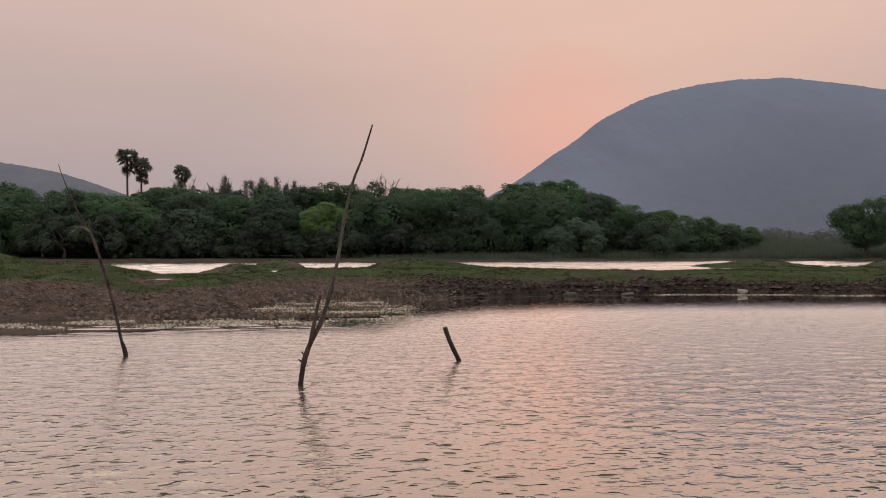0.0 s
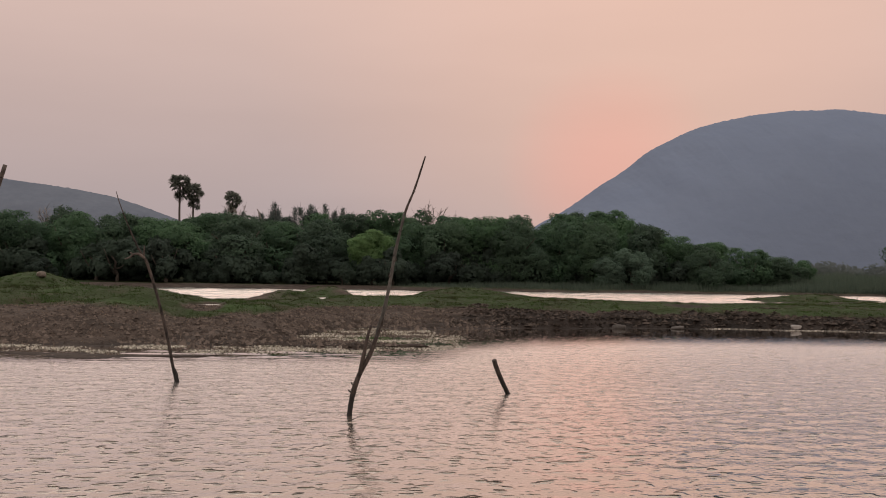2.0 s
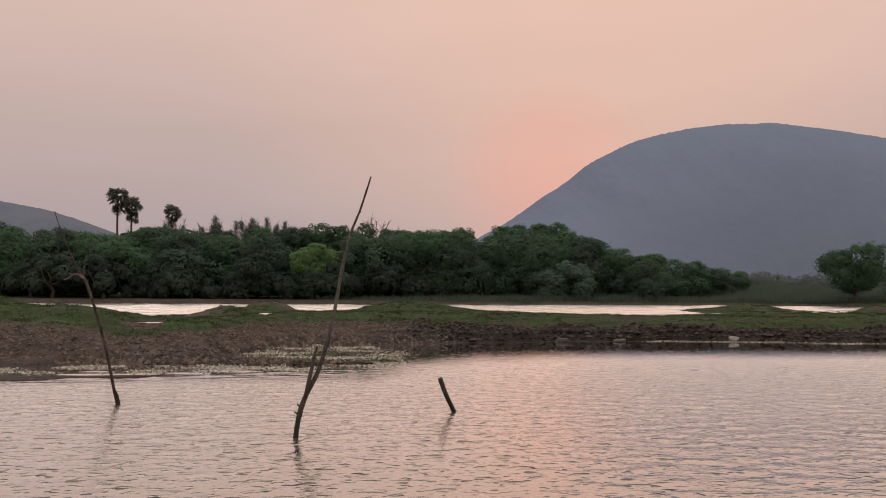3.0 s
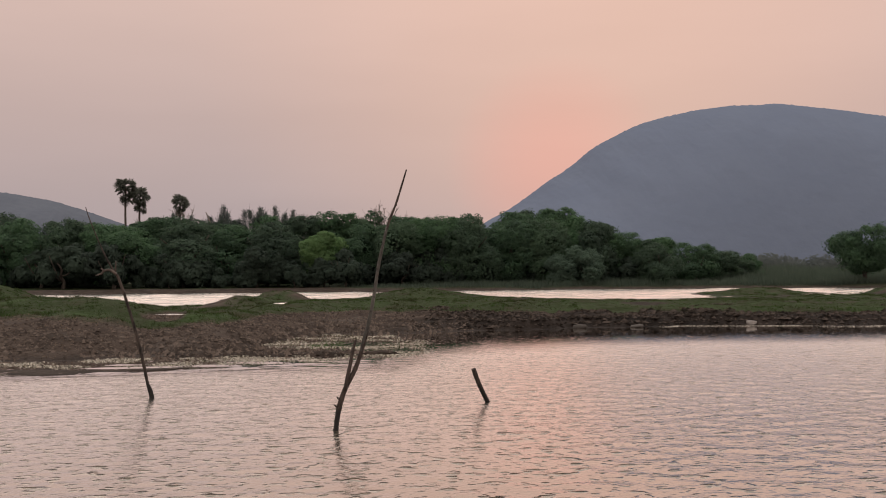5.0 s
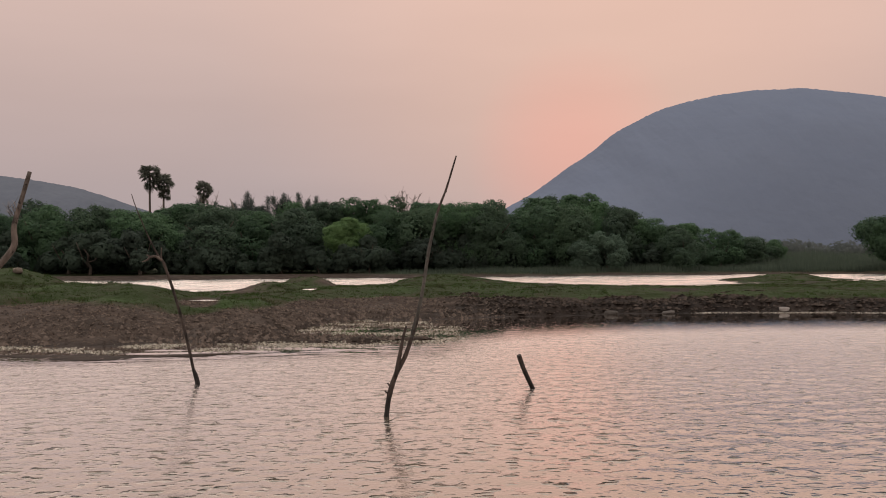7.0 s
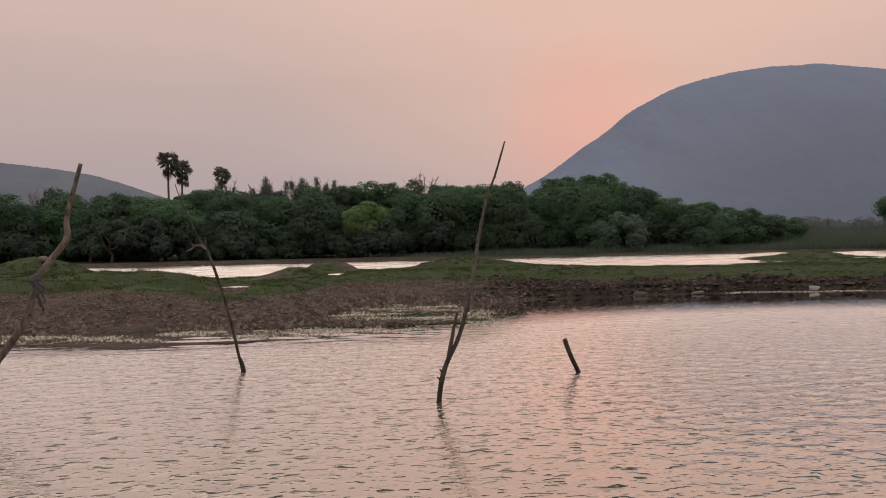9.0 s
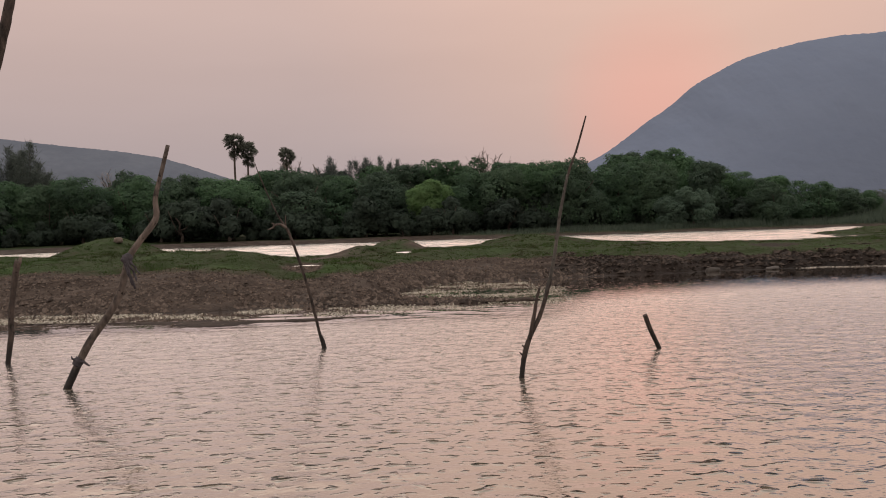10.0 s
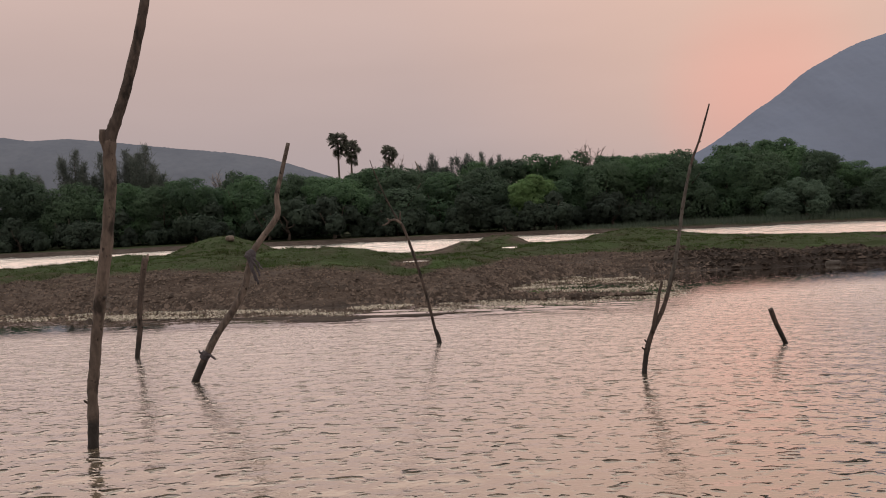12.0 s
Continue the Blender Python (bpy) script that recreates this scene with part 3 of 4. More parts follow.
wx = spread(-12, 15, 0.09, 600, 1.10)
wy = np.concatenate([[-600, -200, -80, -30, -12, -5, -2, 0, 1, 1.6], np.arange(2, 29.7, 0.055), [31, 34, 38]])
WX, WY = np.meshgrid(wx, wy)
shore_line = np.interp(WX, SHORE_X, SHORE_Y)
shore_left = np.interp(WX, [-60, -9, -5, -2, 1.0, 2.4, 4.2, 7.0, 60], [25, 20.4, 20.4, 20.6, 21.0, 24.4, 27.0, 28.6, 26]) + 0.5 * fbm(WX * 0.4, WY * 0.6, 3, 60)
calm_edge = smooth01((np.minimum(shore_line, shore_left) - WY - np.interp(WX, [-9, -5, -3, 0, 5], [2.6, 2.5, 1.7, 1.7, 2.4])) / np.interp(WX, [-5, 0, 5], [1.6, 3.2, 5.0]))
fade = smooth01((WX + 13) / 4) * smooth01((16 - WX) / 4) * smooth01((WY - 1.5) / 2)
rng = np.random.default_rng(4)
wz = np.zeros_like(WX)
for k in range(40):
    lam = 0.18 * (0.6 / 0.18) ** rng.random()
    ang = radians(-98 + rng.uniform(-80, 80))
    ph = rng.random() * 6.28
    kx, ky = math.cos(ang) * 6.283 / lam, math.sin(ang) * 6.283 / lam
    group_ = 0.6 + 0.4 * value_noise(WX * 0.35 / lam + k * 3.1, WY * 0.35 / lam, 30 + k)
    wz += 0.0020 * lam**0.85 * np.sin(kx * WX + ky * WY + ph + 0.6 * value_noise(WX * 0.8, WY * 0.8, 90 + k)) * group_
wz = (wz + 6.0 * wz * np.abs(wz)) * fade * (0.05 + 0.95 * calm_edge) * np.interp(WY, [6, 12, 22], [1.0, 0.75, 0.55])
swell = np.zeros_like(WX)                              # low oblique ripples in the lee of the weeds
for k in range(9):
    lam = 0.4 + 0.7 * rng.random()
    ang = radians(-97 + rng.normal(0, 17))
    swell += 0.0020 * (0.5 + 0.9 * value_noise(WX * 0.5 + k, WY * 0.5, 190 + k)) * lam * np.sin(6.283 / lam * (math.cos(ang) * WX + math.sin(ang) * WY) + 6.28 * rng.random() + 2.2 * value_noise(WX * 0.45, WY * 0.6, 170 + k))
wz += swell * fade * (0.15 + 0.85 * smooth01((WX + 6.5) / 2)) * smooth01((1.5 - WX) / 3) * smooth01((1 - calm_edge) / 0.5) * smooth01((20.6 - WY) / 1.2)
chop = np.interp(WY, [0, 5, 12, 28], [0.06, 0.09, 0.19, 0.27]) * np.interp(WX, [0, 5], [0.92, 1.05]) * (0.10 + 0.90 * calm_edge)
water_sheet("water", wx, wy, wz, 0.05 + 0.95 * calm_edge, chop, "rippled lagoon water reflecting a pink evening sky")

px_, py_ = np.concatenate([[-300, -150, -80], np.arange(-50, 75, 0.5), [90, 140, 300]]), np.arange(39, 104, 0.17)
PX, PY = np.meshgrid(px_, py_)
pz = np.zeros_like(PX)
for k in range(16):                                    # long low ripples
    lam = 0.6 + 1.0 * rng.random()
    pz += 0.011 * lam * np.sin(6.283 / lam * (PY + 0.12 * rng.normal() * PX) + 6.28 * rng.random() + 2 * value_noise(PX * 0.25, PY * 0.6, 150 + k))
water_sheet("water_pool", px_, py_, pz, np.full_like(PX, 0.5), np.full_like(PX, 0.25), "still bright pool behind the grassy bank")

# ---- hills ----
def hill(name, label, mat, xs_, zs_, y, depth, seed):
    """A long hill with the given skyline and a rounded section."""
    hx = np.linspace(xs_[0], xs_[-1], 900)
    hy = np.linspace(-1, 0.6, 41)
    crest = np.interp(hx, xs_, zs_)
    ker = np.hanning(19)
    crest = np.convolve(np.pad(crest, 9, "edge"), ker / ker.sum(), "valid") + 3
    HX, HY = np.meshgrid(hx, hy)
    sect = 1 - 0.45 * np.abs(HY) - 0.55 * np.abs(HY) ** 3
    low = np.clip(crest[None] / 120, 0.1, 1)
    ridge = np.exp(-((HY / 0.15) ** 2))                # scrub along the skyline
    z = crest[None] * sect + sect * low * ((1 - ridge) * 7 * fbm(HX * 0.02, HY * 4, 4, seed) + 1.6 * np.abs(fbm(HX * 0.12, HY * 30, 3, seed + 5)))
    me = grid_mesh(name, hx, y + hy * depth, z - 3)
    return tagged(part(name, me, mat), label, "hill", kind="structure")


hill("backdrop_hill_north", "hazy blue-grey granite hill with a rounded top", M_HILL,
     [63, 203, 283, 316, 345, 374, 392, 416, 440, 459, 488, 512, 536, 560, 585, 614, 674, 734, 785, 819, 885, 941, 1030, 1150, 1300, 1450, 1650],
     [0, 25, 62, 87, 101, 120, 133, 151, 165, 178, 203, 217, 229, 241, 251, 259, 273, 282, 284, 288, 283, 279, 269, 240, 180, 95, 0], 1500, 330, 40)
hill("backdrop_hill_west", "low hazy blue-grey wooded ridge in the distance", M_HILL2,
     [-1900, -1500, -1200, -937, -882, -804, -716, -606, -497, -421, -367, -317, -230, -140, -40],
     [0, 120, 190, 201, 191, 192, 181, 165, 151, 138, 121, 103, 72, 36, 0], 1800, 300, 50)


# ---- foliage ----
def quads(centres, normals, sizes, rnd, aspect=1.6):
    """Small leaf faces: a pair of triangles each, bent along the middle."""
    n = len(centres)
    r = rnd.normal(size=(n, 3))
    u = np.cross(normals, r)
    u /= np.linalg.norm(u, axis=1, keepdims=True) + 1e-9
    w = np.cross(normals, u)
    s = sizes[:, None]
    v = np.stack([centres - u * s * aspect / 2, centres + w * s / 2 - normals * s * 0.12, centres + u * s * aspect / 2, centres - w * s / 2 - normals * s * 0.12], 1)
    f = np.arange(n)[:, None] * 4
    return v.reshape(-1, 3), np.concatenate([f + [0, 1, 2], f + [0, 2, 3]])


def leaf_tris(centres, normals, sizes, rnd):
    """One pointed triangle a leaf."""
    n = len(centres)
    u = np.cross(normals, rnd.normal(size=(n, 3)))
    u /= np.linalg.norm(u, axis=1, keepdims=True) + 1e-9
    w = np.cross(normals, u)
    s = sizes[:, None]
    v = np.stack([centres - u * s * 0.5 - w * s * 0.4, centres + u * s * 0.5 - w * s * 0.4, centres + w * s * 0.7], 1)
    return v.reshape(-1, 3), np.arange(n * 3).reshape(-1, 3)


def crown_mesh(name, seed, radius, height, low, lobes=11, clumps=120, per=34, leaf=0.18, deep_leaves=90):
    """Lobes built of small leafy domes, full above and thin below, over a looser inner layer; uneven outline with gaps."""
    rnd = np.random.default_rng(seed)
    mid, half = (low + height) / 2, (height - low) / 2
    cen, rad = [], []
    for k in range(lobes):
        a, r, h = rnd.random() * 6.283, math.sqrt(rnd.random()) * 0.66, rnd.uniform(-0.8, 0.70)
        taper = math.sqrt(max(0.15, 1 - h * h * 0.8))
        cen.append((math.cos(a) * r * radius * taper * 1.15, math.sin(a) * r * radius * taper * 1.15, mid + h * half))
        rad.append(rnd.uniform(0.28, 0.50) * min(radius, half * 1.1))
    cen, rad = np.array(cen), np.array(rad)
    pts, dirs, size = [], [], []
    while len(pts) < clumps:
        k = rnd.integers(lobes)
        d = rnd.normal(size=3) + [0, 0, 0.25]
        d /= np.linalg.norm(d)
        p = cen[k] + d * rad[k] * rnd.uniform(0.86, 1.10)
        if not (np.linalg.norm(p - cen, axis=1) < rad * 0.8).any() and p[2] > low * 0.5:
            pts.append(p)
            dirs.append(d)
            size.append(rnd.uniform(0.09, 0.19) * radius)
    pts, dirs, size = (np.repeat(np.array(q), per, 0) for q in (pts, dirs, size))
    off = rnd.normal(size=pts.shape) + dirs * 0.5 + [0, 0, 0.45]
    off /= np.linalg.norm(off, axis=1, keepdims=True)
    norm = off * 0.8 + dirs * 0.35 + rnd.normal(size=pts.shape) * 0.28
    norm /= np.linalg.norm(norm, axis=1, keepdims=True)
    reach = rnd.uniform(0.55, 1.0, len(pts)) ** 0.6 * (1 + 0.5 * (rnd.random(len(pts)) < 0.05))
    v, f = leaf_tris(pts + off * (size * reach)[:, None] * [1.15, 1.15, 0.8], norm, leaf * rnd.uniform(0.6, 1.3, len(pts)), rnd)
    # older leaves deeper in each lobe close the widest gaps
    deep = rnd.normal(size=(lobes * deep_leaves, 3)) + [0, 0, 0.2]
    deep /= np.linalg.norm(deep, axis=1, keepdims=True)
    v2, f2 = leaf_tris(np.repeat(cen, deep_leaves, 0) + deep * np.repeat(rad, deep_leaves)[:, None] * rnd.uniform(0.9, 1.04, (len(deep), 1)), deep + rnd.normal(size=deep.shape) * 0.15, leaf * rnd.uniform(1.1, 2.1, len(deep)), rnd)
    return mesh_from(name, np.concatenate([v, v2]), np.concatenate([f, f2 + len(v)]))


def trunk_bm(seed, height, r):
    rnd = random.Random(seed)
    pts = [(rnd.uniform(-1, 1) * 0.1 * k, rnd.uniform(-1, 1) * 0.1 * k, height * k / 4) for k in range(5)]
    return tube([(0, 0, -0.3), *pts[1:]], [r * 1.3, r, r * 0.8, r * 0.6, r * 0.3], 7, 0.1, seed, 3), pts


def tree(name, seed, radius, height, low, mat, label, lobes=11, clumps=120, per=34, leaf=0.18):
    """A trunk with limbs under a leafy crown."""
    ob = thing(name, 0, 0, 0, label, "tree")
    bm, pts = trunk_bm(seed, height * 0.62, radius * 0.055)
    part("trunk", bm, M_TRUNK, ob)
    rnd = random.Random(seed + 1)
    for k in range(5):
        base = Vector(pts[1 + k % 3])
        a = k * 1.26 + rnd.random()
        tip = Vector((math.cos(a) * radius * 0.6, math.sin(a) * radius * 0.6, height * rnd.uniform(0.55, 0.8)))
        part("limb", tube([base, (base + tip) / 2 + Vector((0, 0, -0.2)), tip], [radius * 0.03, radius * 0.02, radius * 0.008], 5, 0.1, seed + k, 3), M_TRUNK, ob)
    part("crown", crown_mesh("crown", seed, radius, height, low, lobes, clumps, per, leaf, 150 if mat is M_SHADE else 300), mat, ob)
    return ob


def place(ob, x, y, w, h, turn, base_w, base_h, label="", group=""):
    z = float(marsh(np.array([float(x)]), np.array([float(y)]))[0][0])
    m = Matrix.Translation((x, y, z - 0.05)) @ Matrix.Rotation(turn, 4, "Z") @ Matrix.Diagonal((w / base_w, w / base_w, h / base_h, 1))
    return tagged(copy_thing(ob, m), label, "", group)


def drop(ob):
    for o in (*ob.children_recursive, ob):
        bpy.data.objects.remove(o)


rt = random.Random(7)
GROUP = "trees of the far shore"
broad = [tree("tree", 100 + k, 3.6, 7.4, 0.5, (M_LEAF, M_LEAF2)[k % 2], "dark green broadleaf tree with a dense rounded crown", 15, 420, 44, 0.16) for k in range(6)]
tall = [tree("tree", 120 + k, 3.2, 9.6, 1.6, (M_LEAF2, M_LEAF)[k % 2], "tall dark green tree rising behind the shore thicket", 16, 380, 40, 0.18) for k in range(4)]
hidden = [tree("tree", 130 + k, 3.6, 7.4, 0.5, M_LEAF2, "dark green tree deep in the thicket", 11, 220, 22, leaf=0.28) for k in range(2)]
pale = tree("tree", 140, 2.4, 6.8, 1.4, M_LIGHT, "bright yellow-green tree on the far shore", 13, 340, 40, 0.15)
grey = [tree("bush", 150 + k, 2.0, 4.2, 0.2, M_GREY, "grey-green rounded bush on the far shore", 11, 300, 34, 0.13) for k in range(2)]
shrub = [tree("bush", 160 + k, 1.5, 2.2, 0.1, M_SHADE, "low bush at the foot of the trees with shade-dark leaves", 9, 150, 30, 0.13) for k in range(3)]
lone = tree("tree", 171, 3.5, 5.6, 1.3, M_LEAF, "lone round green tree standing apart on the far shore", 17, 460, 44, 0.14)

FRONT = [(-29.8, 106, 7.7, 7.4), (-23.7, 107, 7.7, 7.6), (-18.7, 104, 6.8, 7.8), (-11.7, 106, 7.7, 9.8), (-7.6, 108, 7.4, 8.0), (-3.2, 106, 7.4, 7.8),
         (7.5, 107, 7.2, 6.8), (11.2, 106, 7.5, 7.2), (15.9, 107, 7.6, 7.4), (19.7, 106, 7.9, 7.2), (24.8, 108, 7.7, 8.0), (28.3, 106, 7.7, 7.2),
         (32.3, 108, 8.3, 6.8), (34.5, 106, 7.7, 6.2), (37.2, 106, 6.0, 5.6), (40.4, 101, 5.0, 5.3), (45.7, 103, 5.2, 5.4), (50.8, 105, 4.1, 5.4),
         (54.2, 106, 3.8, 3.6), (-55.4, 106, 9.1, 8.2), (-34.8, 106, 7.2, 7.4), (-31.6, 110, 8.3, 6.8), (-26.1, 106, 6.5, 6.4), (-49.5, 106, 7.6, 7.0), (-43.5, 105, 7.4, 7.2), (-39, 106, 7.0, 7.0), (-62.6, 106, 10.0, 8.4)]
BEHIND = [(-30.2, 122, 7.6, 7.3), (-17.5, 122, 9.2, 7.3), (1.7, 122, 9.5, 6.8), (5.7, 123, 9.6, 6.8), (9.5, 124, 10.3, 6.2), (14.5, 122, 9.5, 6.8),
          (17.7, 124, 9.3, 6.8), (21.2, 122, 9.3, 6.8), (25.9, 123, 8.9, 6.4), (30.3, 122, 10.0, 8.2), (33.4, 125, 10.7, 7.8), (35.8, 122, 10.3, 8.2),
          (39.2, 123, 9.4, 6.8), (-41.1, 116, 8.4, 5.8), (-12, 121, 8.6, 6.5), (-24, 123, 8.0, 7.0), (43.0, 118, 6.8, 6.0), (47.5, 120, 6.4, 6.0), (-8, 124, 9.0, 6), (-2.5, 121, 9.0, 6)]
for k, (x, y, h, w) in enumerate(FRONT):
    place(broad[k % 6], x, y, w, h - 0.5, rt.random() * 6.28, 7.2, 7.4, group=GROUP)
for k, (x, y, h, w) in enumerate(BEHIND):
    place(tall[k % 4], x, y, w, h - 0.2, rt.random() * 6.28, 6.4, 9.6, group=GROUP)
for k in range(26):
    place(hidden[(k + 1) % 2], -64 + 4.3 * k, 115 + rt.uniform(-1.5, 1.5), rt.uniform(6.5, 8), (rt.uniform(4.6, 6.0) if k < 24 else 3.4), rt.random() * 6.28, 7.2, 7.4, group=GROUP)
    place(hidden[k % 2], -66 + 4.6 * k, 132 + rt.uniform(-2, 3), rt.uniform(7, 9), rt.uniform(5.2, 6.4) if k < 22 else 3.6, rt.random() * 6.28, 7.2, 7.4, group=GROUP)
place(pale, 2.3, 103.5, 5.3, 6.5, 0.4, 4.8, 6.8)
place(grey[0], 31.5, 101, 4.3, 4.1, 0.2, 4.0, 4.2)
place(grey[1], 28.6, 101, 3.8, 3.7, 1.2, 4.0, 4.2)
place(lone, 61.6, 95, 7.5, 5.9, 0.8, 7.0, 5.6)
place(broad[3], 71.6, 97, 7.6, 4.0, 1.9, 7.2, 7.4, "low spreading green tree beside the reed bed")


def bush_size(h):
    return h * rt.uniform(1.1, 1.7), h


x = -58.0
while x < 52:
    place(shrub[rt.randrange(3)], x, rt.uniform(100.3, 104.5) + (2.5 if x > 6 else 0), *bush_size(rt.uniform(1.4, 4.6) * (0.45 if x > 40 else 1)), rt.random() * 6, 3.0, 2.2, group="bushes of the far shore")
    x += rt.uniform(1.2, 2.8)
for ob in (*broad, *tall, *hidden, pale, lone, *grey, *shrub):
    drop(ob)


# casuarinas: upright plumes of fine needles
def casuarina(seed, height, radius):
    rnd = np.random.default_rng(seed)
    ob = thing("casuarina_tree", 0, 0, 0, "feathery dark casuarina tree with upswept branches", "tree")
    part("trunk", tube([(0, 0, -0.3), (0.1, 0, height * 0.4), (0, 0.1, height * 0.95)], [0.22, 0.15, 0.03], 7, 0.1, seed, 4), M_TRUNK, ob)
    vs, fs, count = [], [], 0
    for plume in range(9):                             # each leading stem carries its own plume
        a, r = plume * 2.4 + rnd.random(), radius * (0.08 if plume == 0 else rnd.uniform(0.3, 0.9))
        root = np.array([0, 0, height * rnd.uniform(0.08, 0.35)])
        tip = np.array([math.cos(a) * r, math.sin(a) * r, height * (1 if plume == 0 else rnd.uniform(0.6, 0.95))])
        way = (tip - root) / np.linalg.norm(tip - root)
        n = 1700
        t = rnd.uniform(0.05, 1, n)[:, None]
        thick = radius * (0.05 + 0.30 * (1 - t) ** 0.8)
        c = root + (tip - root) * t + rnd.normal(size=(n, 3)) * thick * [1, 1, 0.8]
        d = way * 0.7 + rnd.normal(size=(n, 3)) * 0.7
        d *= rnd.uniform(0.15, 0.42, n)[:, None]
        w = np.cross(d, rnd.normal(size=(n, 3)))
        w *= 0.035 / (np.linalg.norm(w, axis=1, keepdims=True) + 1e-9)
        vs.append(np.stack([c - w, c + w, c + d], 1).reshape(-1, 3))
        fs.append(np.arange(n * 3).reshape(-1, 3) + count)
        count += n * 3
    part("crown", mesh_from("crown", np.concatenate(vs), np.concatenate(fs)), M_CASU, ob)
    return ob


casu = [casuarina(200 + k, 10, 2.4) for k in range(3)]
for k, (x, y, h, w) in enumerate([(-51.6, 112, 12.4, 5.0), (-48.6, 113, 12.0, 4.6), (-45.0, 112, 12.2, 4.8), (-42.6, 111, 12.5, 5.2), (-71.1, 135, 12.3, 4.0), (-66, 133, 11, 3.4),
                                  (-8.9, 122, 10.6, 4.2), (-6.6, 124, 10.2, 3.4), (-4.4, 123, 10.6, 4.0), (-2.4, 123, 10.6, 3.8), (-0.4, 124, 10.2, 3.6), (-11, 124, 9.4, 3.0), (-15.4, 125, 9.8, 3.4), (-13.2, 126, 9.6, 3.0)]):
    place(casu[k % 3], x, y, w, h - 0.6, k * 1.7, 4.4, 10.2, group="casuarinas")
for ob in casu:
    drop(ob)


# bare trees
def bare_tree(seed, height):
    rnd = random.Random(seed)
    ob = thing("bare_tree", 0, 0, 0, "leafless pale grey tree among the green crowns", "tree", "bare trees")
    part("trunk", tube([(0, 0, -0.3), (0.1, 0.05, height * 0.35), (0, 0, height * 0.6)], [0.16, 0.12, 0.07], 6, 0.1, seed, 3), M_TWIGS, ob)
    for k in range(9):
        a = k * 0.7 + rnd.random() * 0.5
        base = Vector((0.05, 0.02, height * rnd.uniform(0.4, 0.6)))
        tip = Vector((math.cos(a) * height * 0.17, math.sin(a) * height * 0.17, height * rnd.uniform(0.82, 1.0)))
        bms = [tube([base, base.lerp(tip, 0.5) + Vector((0, 0, 0.2)), tip], [0.08, 0.06, 0.03], 4, 0, k, 2)]
        for j in range(13):
            b0 = base.lerp(tip, rnd.uniform(0.45, 0.95))
            t0 = b0 + Vector((rnd.uniform(-0.7, 0.7), rnd.uniform(-0.7, 0.7), rnd.uniform(0.3, 1.0)))
            bms.append(tube([b0, b0.lerp(t0, 0.5), t0], [0.034, 0.026, 0.016], 3, 0, j, 1))
        part("branch", merge(*bms), M_TWIGS, ob)
    return ob


bt = [bare_tree(300, 10.5), bare_tree(301, 10.5)]
for k, (x, y, h, w) in enumerate([(11.8, 126, 11.0, 1), (5.2, 127, 10.2, 0.8), (19.1, 127, 9.4, 0.7), (3.2, 127, 9.8, 0.6), (-14.6, 128, 10.6, 0.8), (8.3, 127, 10.2, 0.7), (15.2, 127, 9.8, 0.6), (-19.6, 127, 9.3, 0.7), (0.6, 127, 9.9, 0.6), (-33.5, 112, 9.0, 0.9)]):
    place(bt[k % 2], x, y, w, h - 0.6, k * 2.1, 1, 10.5)
for ob in bt:
    drop(ob)


snag = thing("dead_trunk", -10.4, 121, 0.6, "bare grey snag leaning out of the thicket", "tree")
part("trunk", tube([(0.6, 0, -0.6), (0.3, 0, 4.5), (-0.1, 0, 7.6), (-0.65, 0, 9.1)], [0.18, 0.14, 0.10, 0.07], 7, 0.1, 77, 3), M_TWIGS, snag)


# toddy palms: a round head of fan leaves on a thin trunk
def fan_mesh(seed):
    rnd = random.Random(seed)
    vs, fs = [], []

    def tri(*p):
        fs.append([len(vs), len(vs) + 1, len(vs) + 2])
        vs.extend(p)

    tri((0, -0.03, 0), (0, 0.03, 0), (0.75, 0, 0.05))
    for k in range(15):
        a = radians(-105 + 15 * k)
        r = rnd.uniform(0.75, 1.0) * 0.9
        mid = (0.7, 0, 0.05)
        for s in (-0.085, 0.085):
            tri(mid, (0.7 + math.cos(a) * r, math.sin(a) * r, 0.05 - 0.18 * r * rnd.random()), (0.7 + math.cos(a + s) * r * 0.72, math.sin(a + s) * r * 0.72, 0.12))
    return mesh_from("frond", vs, fs)


FANS = [fan_mesh(k) for k in range(4)]


def palm(x, y, top, width, seed, label):
    z = 0.65
    ob = thing("palm_tree", x, y, z, label, "palm", "toddy palms")
    h = top - z - 1.6
    rnd = random.Random(seed)
    part("trunk", tube([(0, 0, -0.3), (0.1, 0, h * 0.3), (-0.05, 0.05, h * 0.7), (0, 0, h)], [0.26, 0.17, 0.15, 0.14], 8, 0.05, seed, 5), M_TRUNK, ob)
    s = width / 2.45
    for k in range(26):
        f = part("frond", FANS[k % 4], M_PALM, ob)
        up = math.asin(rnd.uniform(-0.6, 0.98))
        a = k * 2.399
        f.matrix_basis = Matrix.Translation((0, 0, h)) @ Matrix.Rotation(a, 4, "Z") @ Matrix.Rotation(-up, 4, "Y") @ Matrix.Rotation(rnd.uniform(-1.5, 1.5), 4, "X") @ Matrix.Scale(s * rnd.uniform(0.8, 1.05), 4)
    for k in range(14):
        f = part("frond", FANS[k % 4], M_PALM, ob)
        f.matrix_basis = (Matrix.Translation((0, 0, h - 0.2 - 0.09 * k)) @ Matrix.Rotation(k * 2.1, 4, "Z") @ Matrix.Rotation(radians(rnd.uniform(40, 75)), 4, "Y")
                          @ Matrix.Rotation(rnd.uniform(-1, 1), 4, "X") @ Matrix.Scale(s * rnd.uniform(0.6, 0.85), 4))


